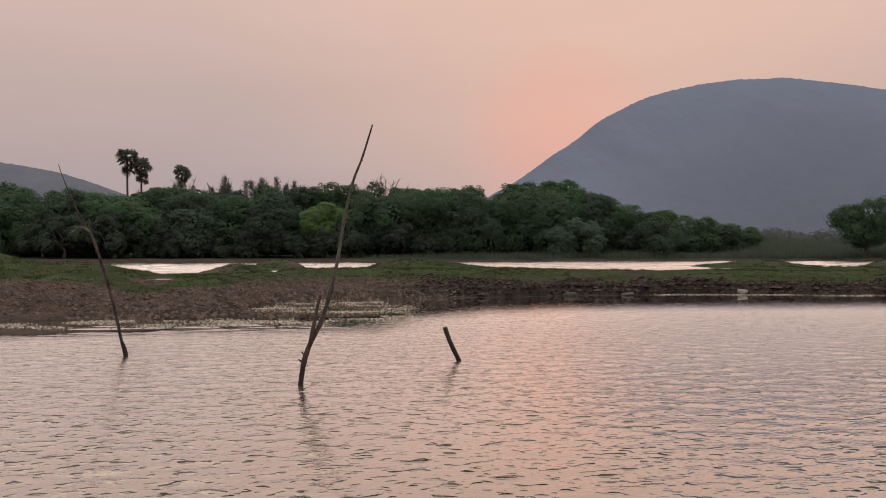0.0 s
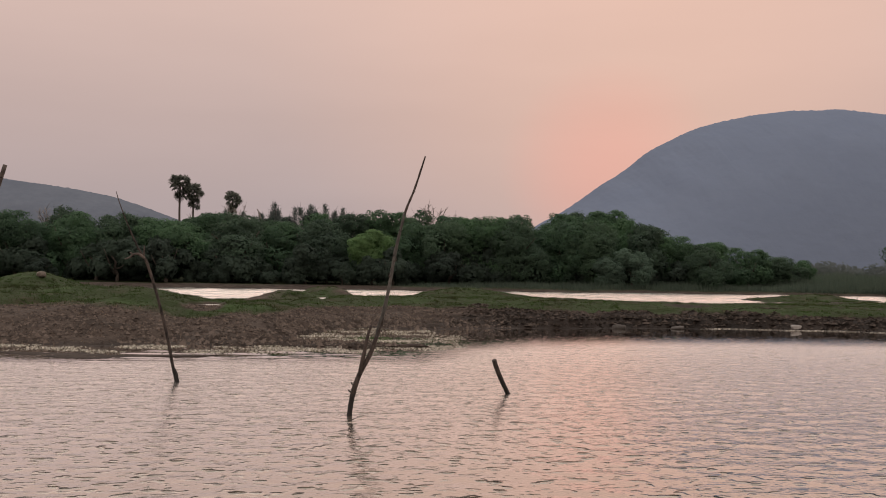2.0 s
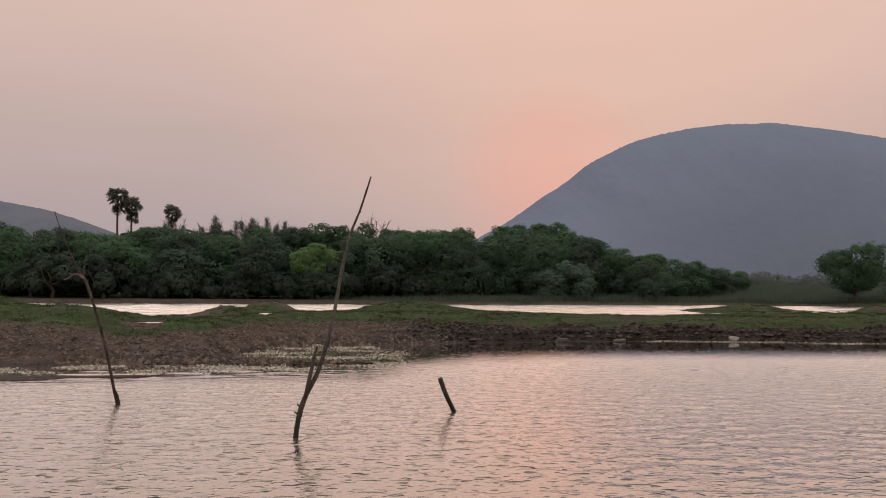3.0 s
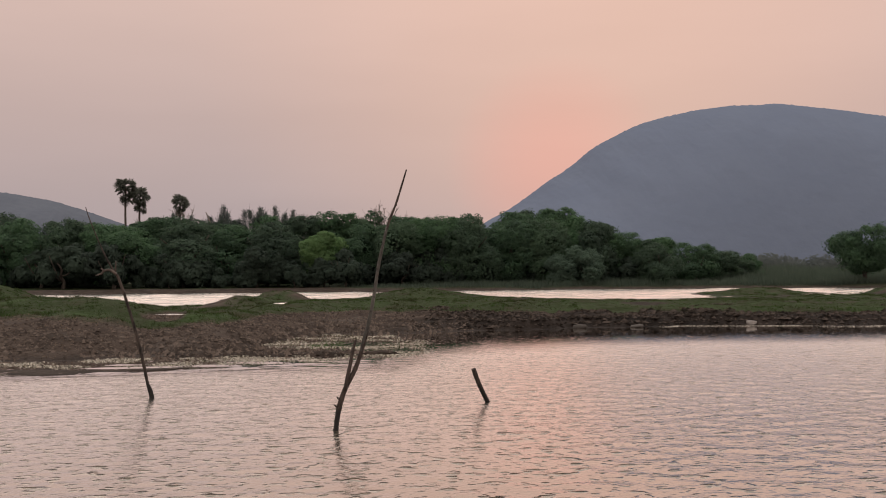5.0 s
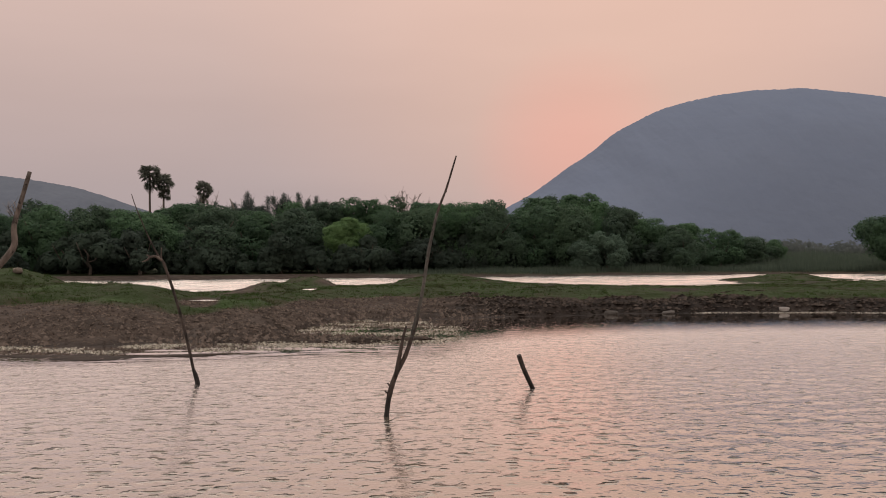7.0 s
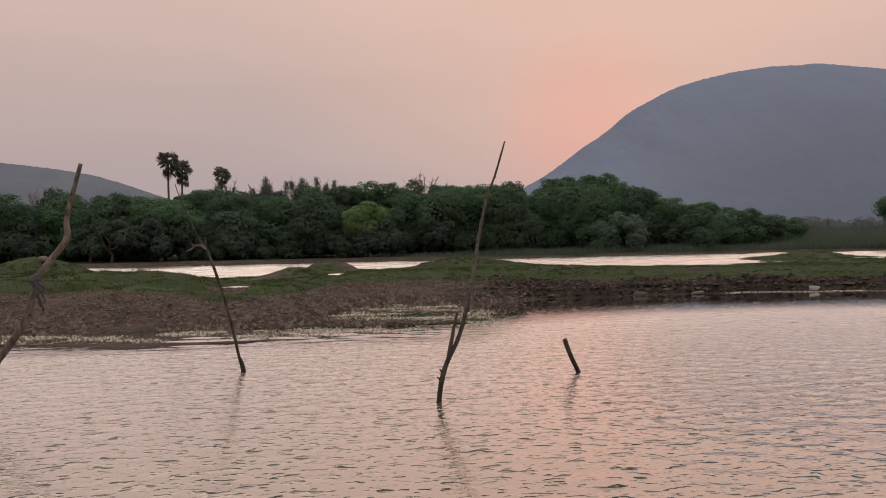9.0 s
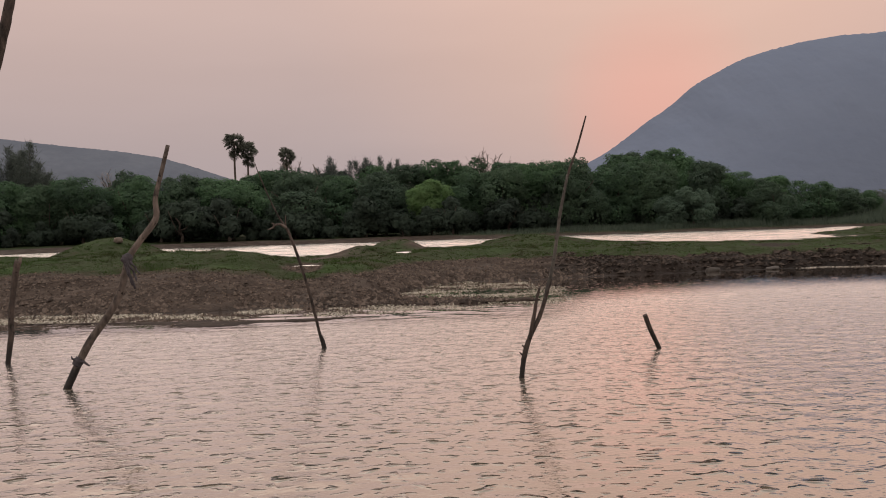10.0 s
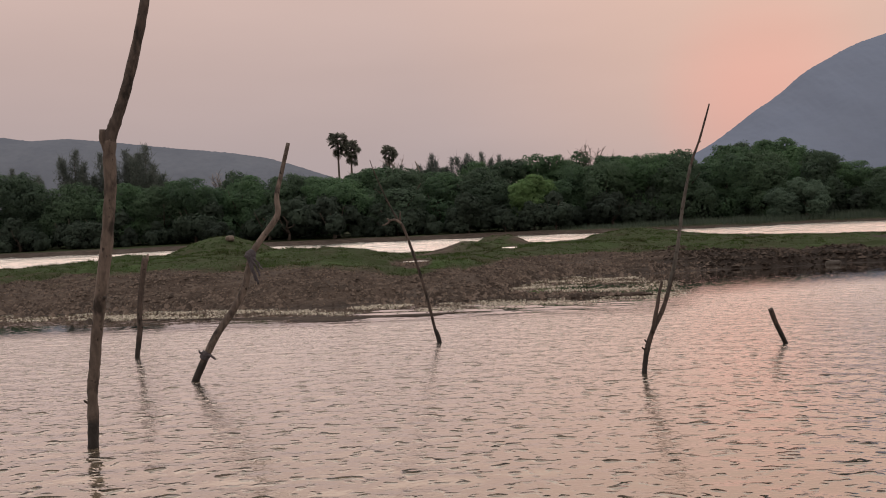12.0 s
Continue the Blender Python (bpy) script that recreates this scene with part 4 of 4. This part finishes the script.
palm(-24.6, 145, 16.4, 3.2, 1, "tall toddy palm with a round head of fan leaves")
palm(-22.9, 147, 15.2, 3.0, 2, "toddy palm standing close beside a taller one")
palm(-16.8, 145, 14.2, 2.6, 3, "lone toddy palm with a small round head")


# ---- grass, reeds, weeds and clods: countless small things ----
def blades(name, x, y, z, h, w, seed, lean=0.35):
    rnd = np.random.default_rng(seed)
    n = len(x)
    a = rnd.random(n) * 6.283
    c = np.stack([x, y, z], 1)
    u = np.stack([np.cos(a), np.sin(a), 0 * a], 1) * (w / 2)[:, None]
    t = c + np.stack([rnd.normal(size=n) * lean * h, rnd.normal(size=n) * lean * h, h], 1)
    v = np.stack([c - u, c + u, t], 1).reshape(-1, 3)
    return mesh_from(name, v, np.arange(n * 3).reshape(-1, 3))


def scatter(n, x0, x1, y0, y1, seed, power=1.0):
    rnd = np.random.default_rng(seed)
    return rnd.uniform(x0, x1, n), y0 + (y1 - y0) * rnd.random(n) ** power, rnd


sx, sy, rnd = scatter(420000, -34, 46, 23, 80, 1, 1.5)
cx, cy, _ = scatter(16000, -34, 46, 23, 82, 11, 1.6)                    # tussocks
lush = np.clip(0.7 + 0.9 * fbm(cx * 0.35, cy * 0.3, 3, 72), 0.15, 1.6)
rad = 0.05 + 0.10 * rnd.random(len(cx))
tx = np.repeat(cx, 24) + rnd.normal(size=len(cx) * 24) * np.repeat(rad, 24)
ty = np.repeat(cy, 24) + rnd.normal(size=len(cx) * 24) * np.repeat(rad, 24)
hh = np.concatenate([0.015 + 0.04 * rnd.random(len(sx)) ** 2, np.repeat(lush, 24) * (0.03 + 0.09 * rnd.random(len(tx)))])
sx, sy = np.concatenate([sx, tx]), np.concatenate([sy, ty])
sz, sc, _ = marsh(sx, sy)
keep = (sc > rnd.random(len(sx)) * 0.7 + 0.15) & (sz > 0.1)
sx, sy, sz, hh = sx[keep], sy[keep], sz[keep], hh[keep]
tagged(part("grass", blades("grass", sx, sy, sz - 0.01, hh, 0.012 + 0.0005 * sy, 2, 0.7), M_GRASS),
       "short green marsh grass covering the low bank", "grass", kind="stuff")

sx, sy, rnd = scatter(150000, 2, 130, 93, 150, 3, 1.8)
sz, sc, _ = marsh(sx, sy)
edge = np.interp(sx, [2, 10, 40, 52, 60, 130], [0.1, 0.6, 0.9, 1, 1, 1])
keep = (sc > 0.4) & (rnd.random(len(sx)) < edge)
sx, sy, sz = sx[keep], sy[keep], sz[keep]
high = np.interp(sx, [2, 14, 35, 50, 130], [0.4, 0.8, 1.1, 1.8, 1.9]) * (0.6 + 0.5 * rnd.random(len(sx))) * np.clip(0.8 + 0.6 * fbm(sx * 0.15, sy * 0.15, 3, 71), 0.3, 1.4) * np.interp(sy, [95, 110, 150], [0.7, 1, 1.3])
tagged(part("reeds", blades("reeds", sx, sy, sz - 0.02, high, np.full(len(sx), 0.07), 4, 0.14), M_REED), "tall pale green reed bed behind the far shore", "reeds", kind="stuff")

# far woods, low, their haze carried by the pale leaf colour
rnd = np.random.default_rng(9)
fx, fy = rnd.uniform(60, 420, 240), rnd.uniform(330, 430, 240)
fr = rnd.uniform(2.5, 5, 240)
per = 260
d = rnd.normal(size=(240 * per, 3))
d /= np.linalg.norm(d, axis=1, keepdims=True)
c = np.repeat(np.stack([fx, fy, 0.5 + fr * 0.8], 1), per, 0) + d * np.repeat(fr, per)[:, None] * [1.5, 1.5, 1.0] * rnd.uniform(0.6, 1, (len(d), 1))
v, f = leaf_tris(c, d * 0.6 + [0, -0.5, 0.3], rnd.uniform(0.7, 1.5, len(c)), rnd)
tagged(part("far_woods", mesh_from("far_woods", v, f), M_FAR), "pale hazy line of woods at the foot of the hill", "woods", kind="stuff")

# clods and dead stems on the mud
OCTA = np.array([(1, 0, -0.3), (0, 1, -0.3), (-1, 0, -0.3), (0, -1, -0.3), (0, 0, 1)], float)
OCTF = np.array([(0, 1, 4), (1, 2, 4), (2, 3, 4), (3, 0, 4)])
sx, sy, rnd = scatter(150000, -22, 30, 19.5, 33, 5)
sz, sc, sw = marsh(sx, sy)
keep = (sc < 0.25) & (sz > 0.008) & (sx < 3.5 + 2 * rnd.random(len(sx))) & (value_noise(sx * 0.8, sy * 0.8, 77) > -0.8 + rnd.random(len(sx)) * 0.6)
sx, sy, sz = sx[keep], sy[keep], sz[keep]
n = len(sx)
size = (0.014 + 0.042 * rnd.random(n) ** 4) * np.interp(sz, [0.0, 0.15, 0.3], [1.7, 1.4, 1.0])
v = OCTA[None] * rnd.uniform(0.6, 1.4, (n, 5, 1)) * size[:, None, None] * [1.3, 1.3, 0.8] + np.stack([sx, sy, sz], 1)[:, None]
tagged(part("clods", mesh_from("clods", v.reshape(-1, 3), (np.arange(n)[:, None, None] * 5 + OCTF).reshape(-1, 3)), M_CLOD), "loose brown mud clods strewn over the bank", "mud", kind="stuff")
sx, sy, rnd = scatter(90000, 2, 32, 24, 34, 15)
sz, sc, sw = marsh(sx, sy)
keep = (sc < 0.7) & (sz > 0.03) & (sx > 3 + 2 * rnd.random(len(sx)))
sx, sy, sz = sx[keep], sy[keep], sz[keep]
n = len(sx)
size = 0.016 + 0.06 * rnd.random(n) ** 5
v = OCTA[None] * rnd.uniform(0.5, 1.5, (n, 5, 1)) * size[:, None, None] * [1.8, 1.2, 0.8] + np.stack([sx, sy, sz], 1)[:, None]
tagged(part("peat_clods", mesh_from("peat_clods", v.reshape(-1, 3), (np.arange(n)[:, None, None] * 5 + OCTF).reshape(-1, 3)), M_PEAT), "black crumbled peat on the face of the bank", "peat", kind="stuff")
sx, sy, rnd = scatter(60000, -24, 20, 19.5, 33, 6)
sz, sc, sw = marsh(sx, sy)
keep = (sc < 0.8) & (sz > 0.03)
sx, sy, sz = sx[keep], sy[keep], sz[keep]
tagged(part("dead_stems", blades("dead_stems", sx, sy, sz, 0.01 + 0.06 * rnd.random(len(sx)) ** 2, np.full(len(sx), 0.02), 7, 1.6), M_STRAW), "dead brown stems and trampled stalks on the mud", "dead plants", kind="stuff")

# weeds along the water's edge and in the inlet
sx, sy, rnd = scatter(170000, -22, 3.2, 18.3, 28.4, 8)
sz, _, _ = marsh(sx, sy)
lip = np.interp(sx, [-22, -14, -9, -7, -5, -2, 0.5, 2.2, 3.2], [21.2, 20.4, 19.7, 19.3, 18.8, 18.8, 19.1, 20.4, 26.8]) + 0.35 * fbm(sx * 0.8, sy * 0.3, 3, 80)
wob = fbm(sx * 1.1, sy * 1.6, 3, 81)
keep = (sz < 0.05) & (sy > lip) & (wob > -0.12) & ((sy < 24.5 + 1.5 * wob) | (sx < 2.2))
sx, sy = sx[keep], sy[keep]
tagged(part("water_weeds", blades("water_weeds", sx[::3], sy[::3], np.full(len(sx[::3]), -0.02), 0.015 + 0.04 * rnd.random(len(sx[::3])) ** 2, np.full(len(sx[::3]), 0.02), 9, 0.8), M_WEED),
       "short green water weeds standing in the shallows", "water weeds", kind="stuff")
dense = rnd.random(len(sx)) < np.clip(np.where(sy > 21.3, 0.22, 0.6) + 1.1 * fbm(sx * 1.3, sy * 4.0, 3, 82), 0.03, 1)
sx, sy = sx[dense], sy[dense]
c = np.stack([sx, sy, np.full(len(sx), 0.012)], 1) + np.stack([rnd.normal(size=len(sx)) * 0.1, rnd.normal(size=len(sx)) * 0.1, np.zeros(len(sx))], 1)
nn = rnd.normal(size=c.shape) * 0.12 + [0, 0, 1]
v, f = quads(c, nn / np.linalg.norm(nn, axis=1, keepdims=True), rnd.uniform(0.02, 0.05, len(c)), rnd, 1.6)
tagged(part("floating_weeds", mesh_from("floating_weeds", v, f), M_FLOAT), "pale floating weed leaves along the muddy shore", "water weeds", kind="stuff")


# pale scum that the ripples have left along the foot of the steep bank
sx, sy, rnd = scatter(90000, 11, 32, 24, 30.5, 16)
sz, _, _ = marsh(sx, sy)
keep = (sz > -0.035) & (sz < 0.012) & (rnd.random(len(sx)) < np.interp(sx, [11, 13, 15, 32], [0, 0.6, 1, 1]) * np.clip(0.7 + fbm(sx * 0.9, sy * 0.9, 3, 83), 0.1, 1))
sx, sy = sx[keep], sy[keep]
c = np.stack([sx, sy, np.full(len(sx), 0.016)], 1)
nn = rnd.normal(size=c.shape) * 0.10 + [0, 0, 1]
v, f = quads(c, nn / np.linalg.norm(nn, axis=1, keepdims=True), rnd.uniform(0.02, 0.055, len(c)), rnd, 1.9)
tagged(part("scum", mesh_from("scum", v, f), M_SCUM), "thin pale line of scum along the foot of the bank", "scum", kind="stuff")


for cx, cy, rx, ry, cz in PUDDLES:
    ring = [(cx + 1.2 * rx * math.cos(a), cy + 1.2 * ry * math.sin(a), cz) for a in np.linspace(0, 2 * math.pi, 28, endpoint=False)]
    me = mesh_from("puddle", [(cx, cy, cz), *ring], [(0, 1 + k, 1 + (k + 1) % 28) for k in range(28)])
    for key, val in (("calm", 0.6), ("chop", 0.38)):
        a_ = me.attributes.new(key, "FLOAT", "POINT")
        a_.data.foreach_set("value", np.full(29, val, np.float32))
    tagged(part("puddle", me, M_WATER), "small puddle lying in the grass of the bank", "puddle", "puddles")


# ---- stakes in the water ----
def on_plane(pts, y0, y1):
    """Points (x, z) of a stake that leans in depth from y0 at its foot to y1 at its top."""
    z1 = max(p[1] for p in pts)
    return [(x, y0 + (y1 - y0) * max(0.0, z) / z1, z) for x, z in pts]


def stake(name, foot, label):
    return thing(name, *foot, 0, label, "stake", "fishing stakes")


def local(pts, foot):
    return [(x - foot[0], y - foot[1], z) for x, y, z in pts]


foot = (-5.58, 7.49)
s = stake("pole", (foot[0] + 0.04, foot[1]), "thick bent grey-brown wooden pole standing in the water")
part("shaft", tube(local(on_plane([(-5.60, -0.5), (-5.58, 0), (-5.565, 0.28), (-5.56, 0.5), (-5.525, 0.75), (-5.50, 0.96), (-5.445, 1.32), (-5.37, 1.74), (-5.33, 2.05), (-5.305, 2.28), (-5.30, 2.52), (-5.29, 2.69)], 7.49, 7.495), foot),
                   [0.045, 0.045, 0.046, 0.045, 0.049, 0.047, 0.053, 0.051, 0.049, 0.051, 0.053, 0.056], 16, 0.08, 1), M_BARK, s)
part("limb", tube(local([(-5.298, 7.495, 2.60), (-5.286, 7.495, 2.70), (-5.25, 7.495, 2.79), (-5.19, 7.495, 2.93), (-5.10, 7.5, 3.19), (-5.0, 7.5, 3.53), (-4.92, 7.5, 3.86), (-4.84, 7.5, 4.3)], foot),
                  [0.050, 0.056, 0.052, 0.047, 0.045, 0.042, 0.039, 0.033], 14, 0.06, 6), M_WOOD2, s, "dark upper limb above the bend")
part("knot", tube(local([(-5.31, 7.48, 2.58), (-5.335, 7.47, 2.68), (-5.335, 7.47, 2.775)], foot), [0.026, 0.034, 0.026], 9, 0.12, 2, 3), M_BARK, s, "sawn-off branch stub")
part("knot", tube(local([(-5.46, 7.5, 1.26), (-5.41, 7.46, 1.30), (-5.385, 7.45, 1.33)], foot), [0.02, 0.018, 0.012], 7, 0.12, 3, 3), M_WOOD2, s, "dark broken knot")
part("twig_stub", tube(local([(-5.60, 7.49, 0.40), (-5.628, 7.48, 0.42), (-5.636, 7.48, 0.43)], foot), [0.012, 0.009, 0.005], 6, 0.1, 4, 3), M_WOOD2, s)

foot = (-5.73, 10.96)
s = stake("pole", foot, "crooked S-bent wooden pole with a torn rag tied round it")
part("shaft", tube(local(on_plane([(-5.85, -0.4), (-5.73, -0.03), (-5.57, 0.31), (-5.42, 0.58), (-5.22, 0.85), (-5.06, 1.13), (-4.99, 1.41), (-4.93, 1.58), (-4.81, 1.75), (-4.65, 1.95), (-4.60, 2.07), (-4.61, 2.26), (-4.55, 2.5), (-4.44, 2.91)], 10.96, 11.1), foot),
                   [0.05, 0.049, 0.046, 0.047, 0.046, 0.044, 0.040, 0.040, 0.038, 0.038, 0.037, 0.031, 0.028, 0.024], 12, 0.05, 11), M_WOOD, s)
wrap = part("binding", tube(local([(-4.985, 10.98, 1.50), (-4.96, 11.0, 1.54), (-4.93, 11.03, 1.58)], foot), [0.058, 0.062, 0.056], 12, 0.12, 12, 3), M_RAG, s, "dark cloth wound round the pole")
rag = bmesh.new()
rr = random.Random(5)
for strand in range(4):
    dx, ln = 0.02 + 0.028 * strand, (0.30, 0.34, 0.24, 0.16)[strand]
    rings = []
    for k in range(8):
        q = k / 7
        cxx, w = dx + 0.10 * q + rr.uniform(-1, 1) * 0.008, 0.022 * (1 - 0.45 * q)
        zz = 1.52 - ln * q
        yy = -0.05 + 0.02 * math.sin(q * 9 + strand)
        rings.append([rag.verts.new((cxx + a * w - 5.0 - foot[0], yy + b * 0.006 + 0.0, zz)) for a, b in ((-1, 0), (0, -1.6), (1, 0), (0, 1.6))])
    for a, b in zip(rings, rings[1:]):
        for j in range(4):
            rag.faces.new((a[j], a[(j + 1) % 4], b[(j + 1) % 4], b[j])).smooth = True
    rag.faces.new(rings[-1])
part("rag", rag, M_RAG, wrap, "torn grey cloth hanging from the binding")
cord = part("binding", tube(local([(-5.60, 10.96, 0.28), (-5.575, 10.96, 0.32), (-5.55, 10.97, 0.36)], foot), [0.062, 0.066, 0.058], 12, 0.15, 14, 3), M_RAG, s, "dark cord wound round the foot")
part("twig", tube(local([(-5.56, 10.93, 0.33), (-5.49, 10.9, 0.325), (-5.44, 10.9, 0.285), (-5.42, 10.9, 0.275)], foot), [0.012, 0.014, 0.012, 0.005], 6, 0.15, 15, 3), M_RAG, cord)
part("twig", tube(local([(-5.60, 10.93, 0.35), (-5.625, 10.9, 0.37), (-5.63, 10.9, 0.405)], foot), [0.012, 0.012, 0.005], 6, 0.15, 16, 3), M_RAG, cord)

foot = (-7.38, 13.42)
s = stake("post", foot, "short dark wooden post with a splintered top")
part("shaft", tube(local(on_plane([(-7.43, -0.4), (-7.38, -0.02), (-7.34, 0.27), (-7.315, 0.45), (-7.32, 0.61), (-7.28, 1.03), (-7.24, 1.29), (-7.20, 1.50)], 13.42, 13.5), foot),
                   [0.04, 0.038, 0.04, 0.045, 0.04, 0.044, 0.046, 0.05], 10, 0.07, 21), M_WOOD2, s)
part("splinter", tube(local([(-7.18, 13.5, 1.46), (-7.165, 13.5, 1.53), (-7.15, 13.5, 1.56)], foot), [0.028, 0.022, 0.008], 6, 0.2, 22, 2), M_WOOD, s)
part("splinter", tube(local([(-7.225, 13.5, 1.46), (-7.222, 13.5, 1.53)], foot), [0.02, 0.01], 6, 0.2, 23, 2), M_WOOD, s)

foot = (-2.84, 13.89)
s = stake("stick", foot, "thin leaning forked stick with a whippy tip")
part("shaft", tube(local(on_plane([(-2.78, -0.4), (-2.84, 0), (-2.89, 0.22), (-3.0, 0.75), (-3.15, 1.32), (-3.30, 1.78), (-3.35, 1.86)], 13.89, 13.85), foot), [0.025, 0.025, 0.024, 0.023, 0.022, 0.021, 0.019], 9, 0.06, 31), M_WOOD2, s)
part("root_knob", tube(local([(-2.80, 13.87, -0.1), (-2.822, 13.87, 0.05), (-2.85, 13.87, 0.15), (-2.88, 13.88, 0.22)], foot), [0.022, 0.023, 0.022, 0.014], 9, 0.12, 32, 3), M_WOOD2, s)
part("tip", tube(local([(-3.33, 13.85, 1.84), (-3.42, 13.85, 1.98), (-3.50, 13.85, 2.14), (-3.60, 13.85, 2.37), (-3.72, 13.85, 2.68), (-3.77, 13.85, 2.84)], foot), [0.016, 0.014, 0.012, 0.009, 0.007, 0.005], 7, 0.06, 33), M_WOOD2, s)
side = part("branch", tube(local([(-3.33, 13.84, 1.85), (-3.42, 13.83, 1.91), (-3.50, 13.82, 1.90), (-3.54, 13.82, 1.86), (-3.62, 13.82, 1.83)], foot), [0.022, 0.02, 0.017, 0.014, 0.006], 7, 0.1, 34), M_WOOD, s, "pale peeled side branch")
part("twig", tube(local([(-3.50, 13.82, 1.90), (-3.53, 13.82, 1.925), (-3.55, 13.82, 1.93)], foot), [0.013, 0.012, 0.006], 6, 0.1, 35, 2), M_WOOD, side)
part("twig", tube(local([(-3.35, 13.85, 1.84), (-3.345, 13.85, 1.93), (-3.34, 13.85, 2.04)], foot), [0.014, 0.012, 0.008], 6, 0.1, 36, 3), M_WOOD2, s)

foot = (-0.28, 10.38)
s = stake("stick", foot, "tall slender forked branch stuck upright in the water")
part("shaft", tube(local(on_plane([(-0.30, -0.4), (-0.28, 0), (-0.24, 0.27), (-0.16, 0.51), (-0.05, 0.72), (0.03, 0.95), (0.085, 1.14)], 10.38, 10.37), foot),
                   [0.030, 0.030, 0.030, 0.031, 0.026, 0.024, 0.019], 10, 0.08, 41), M_WOOD2, s)
rod = part("rod", tube(local([(0.015, 10.37, 0.90), (0.05, 10.37, 1.05), (0.09, 10.37, 1.18), (0.14, 10.37, 1.4), (0.185, 10.37, 1.66), (0.23, 10.37, 1.94), (0.33, 10.37, 2.38)], foot),
                       [0.020, 0.022, 0.022, 0.021, 0.020, 0.019, 0.016], 10, 0.07, 47), M_WOOD3, s, "grey straight rod continuing the fork")
part("tip", tube(local([(0.325, 10.37, 2.35), (0.36, 10.37, 2.46), (0.44, 10.37, 2.66), (0.51, 10.37, 2.88), (0.565, 10.37, 3.06)], foot), [0.016, 0.015, 0.0125, 0.011, 0.009], 8, 0.08, 48), M_WOOD2, rod)
part("branch", tube(local([(-0.17, 10.36, 0.47), (-0.145, 10.35, 0.62), (-0.11, 10.34, 0.78), (-0.085, 10.34, 0.92), (-0.045, 10.34, 1.06)], foot), [0.026, 0.024, 0.022, 0.019, 0.014], 8, 0.08, 42), M_WOOD2, s)
for k, (a, b, r) in enumerate([((0.075, 1.06), (0.105, 1.16), 0.014), ((-0.27, 0.28), (-0.30, 0.31), 0.012), ((-0.25, 0.37), (-0.265, 0.40), 0.011), ((0.175, 1.62), (0.155, 1.65), 0.012), ((0.205, 1.80), (0.225, 1.83), 0.013), ((0.42, 2.62), (0.45, 2.64), 0.010)]):
    part("twig_stub", tube(local([(a[0], 10.37, a[1]), ((a[0] + b[0]) / 2, 10.36, (a[1] + b[1]) / 2), (b[0], 10.36, b[1])], foot), [r, r * 0.9, r * 0.6], 6, 0.1, 43 + k, 2), M_WOOD2, s)

foot = (1.93, 12.42)
s = stake("stump", foot, "short leaning sawn-off wooden stake")
part("shaft", tube(local([(2.12, 12.5, -0.35), (1.945, 12.42, 0.02), (1.86, 12.36, 0.18), (1.79, 12.33, 0.33), (1.73, 12.3, 0.49)], foot), [0.032, 0.032, 0.032, 0.033, 0.032], 10, 0.05, 61), M_WOOD2, s)


# ---- stones ----
def boulder(name, x, y, z, sx_, sy_, sz_, seed, mat, label, group=""):
    bm = bmesh.new()
    bmesh.ops.create_cube(bm, size=1)
    bmesh.ops.subdivide_edges(bm, edges=bm.edges[:], cuts=4, use_grid_fill=True)
    for v_ in bm.verts:
        p = v_.co
        round_ = p.normalized() * 0.62
        p = p.lerp(round_, 0.4 if mat is M_STONE else 0.7)
        p = p * (1 + 0.16 * noise.noise(p * 2.2 + Vector((seed, 0, 0))) + 0.06 * noise.noise(p * 6 + Vector((0, seed, 0))))
        v_.co = Vector((p.x * sx_, p.y * sy_, p.z * sz_))
    for f_ in bm.faces:
        f_.smooth = True
    ob = part(name, bm, mat)
    ob.location, ob.rotation_euler = (x, y, z), (0.05, 0.04, seed)
    return tagged(ob, label, "stone", group)


boulder("stone", 14.56, 29.25, 0.06, 0.36, 0.26, 0.22, 0.1, M_STONE, "pale squarish stone block at the water's edge")
boulder("stone", -18.6, 59.6, float(marsh(np.array([-18.6]), np.array([59.6]))[0][0]) + 0.12, 0.52, 0.45, 0.36, 2.3, M_STONE3, "brown stone lying on the grassy mound")
for k, (x, y, w, h) in enumerate([(8.6, 29.35, 0.40, 0.18), (10.6, 29.4, 0.55, 0.11)]):
    boulder("stone", x, y, 0.03, w, 0.35, h, 3.1 + k, M_STONE2, "mud-coated grey stone at the foot of the bank", "bank stones")
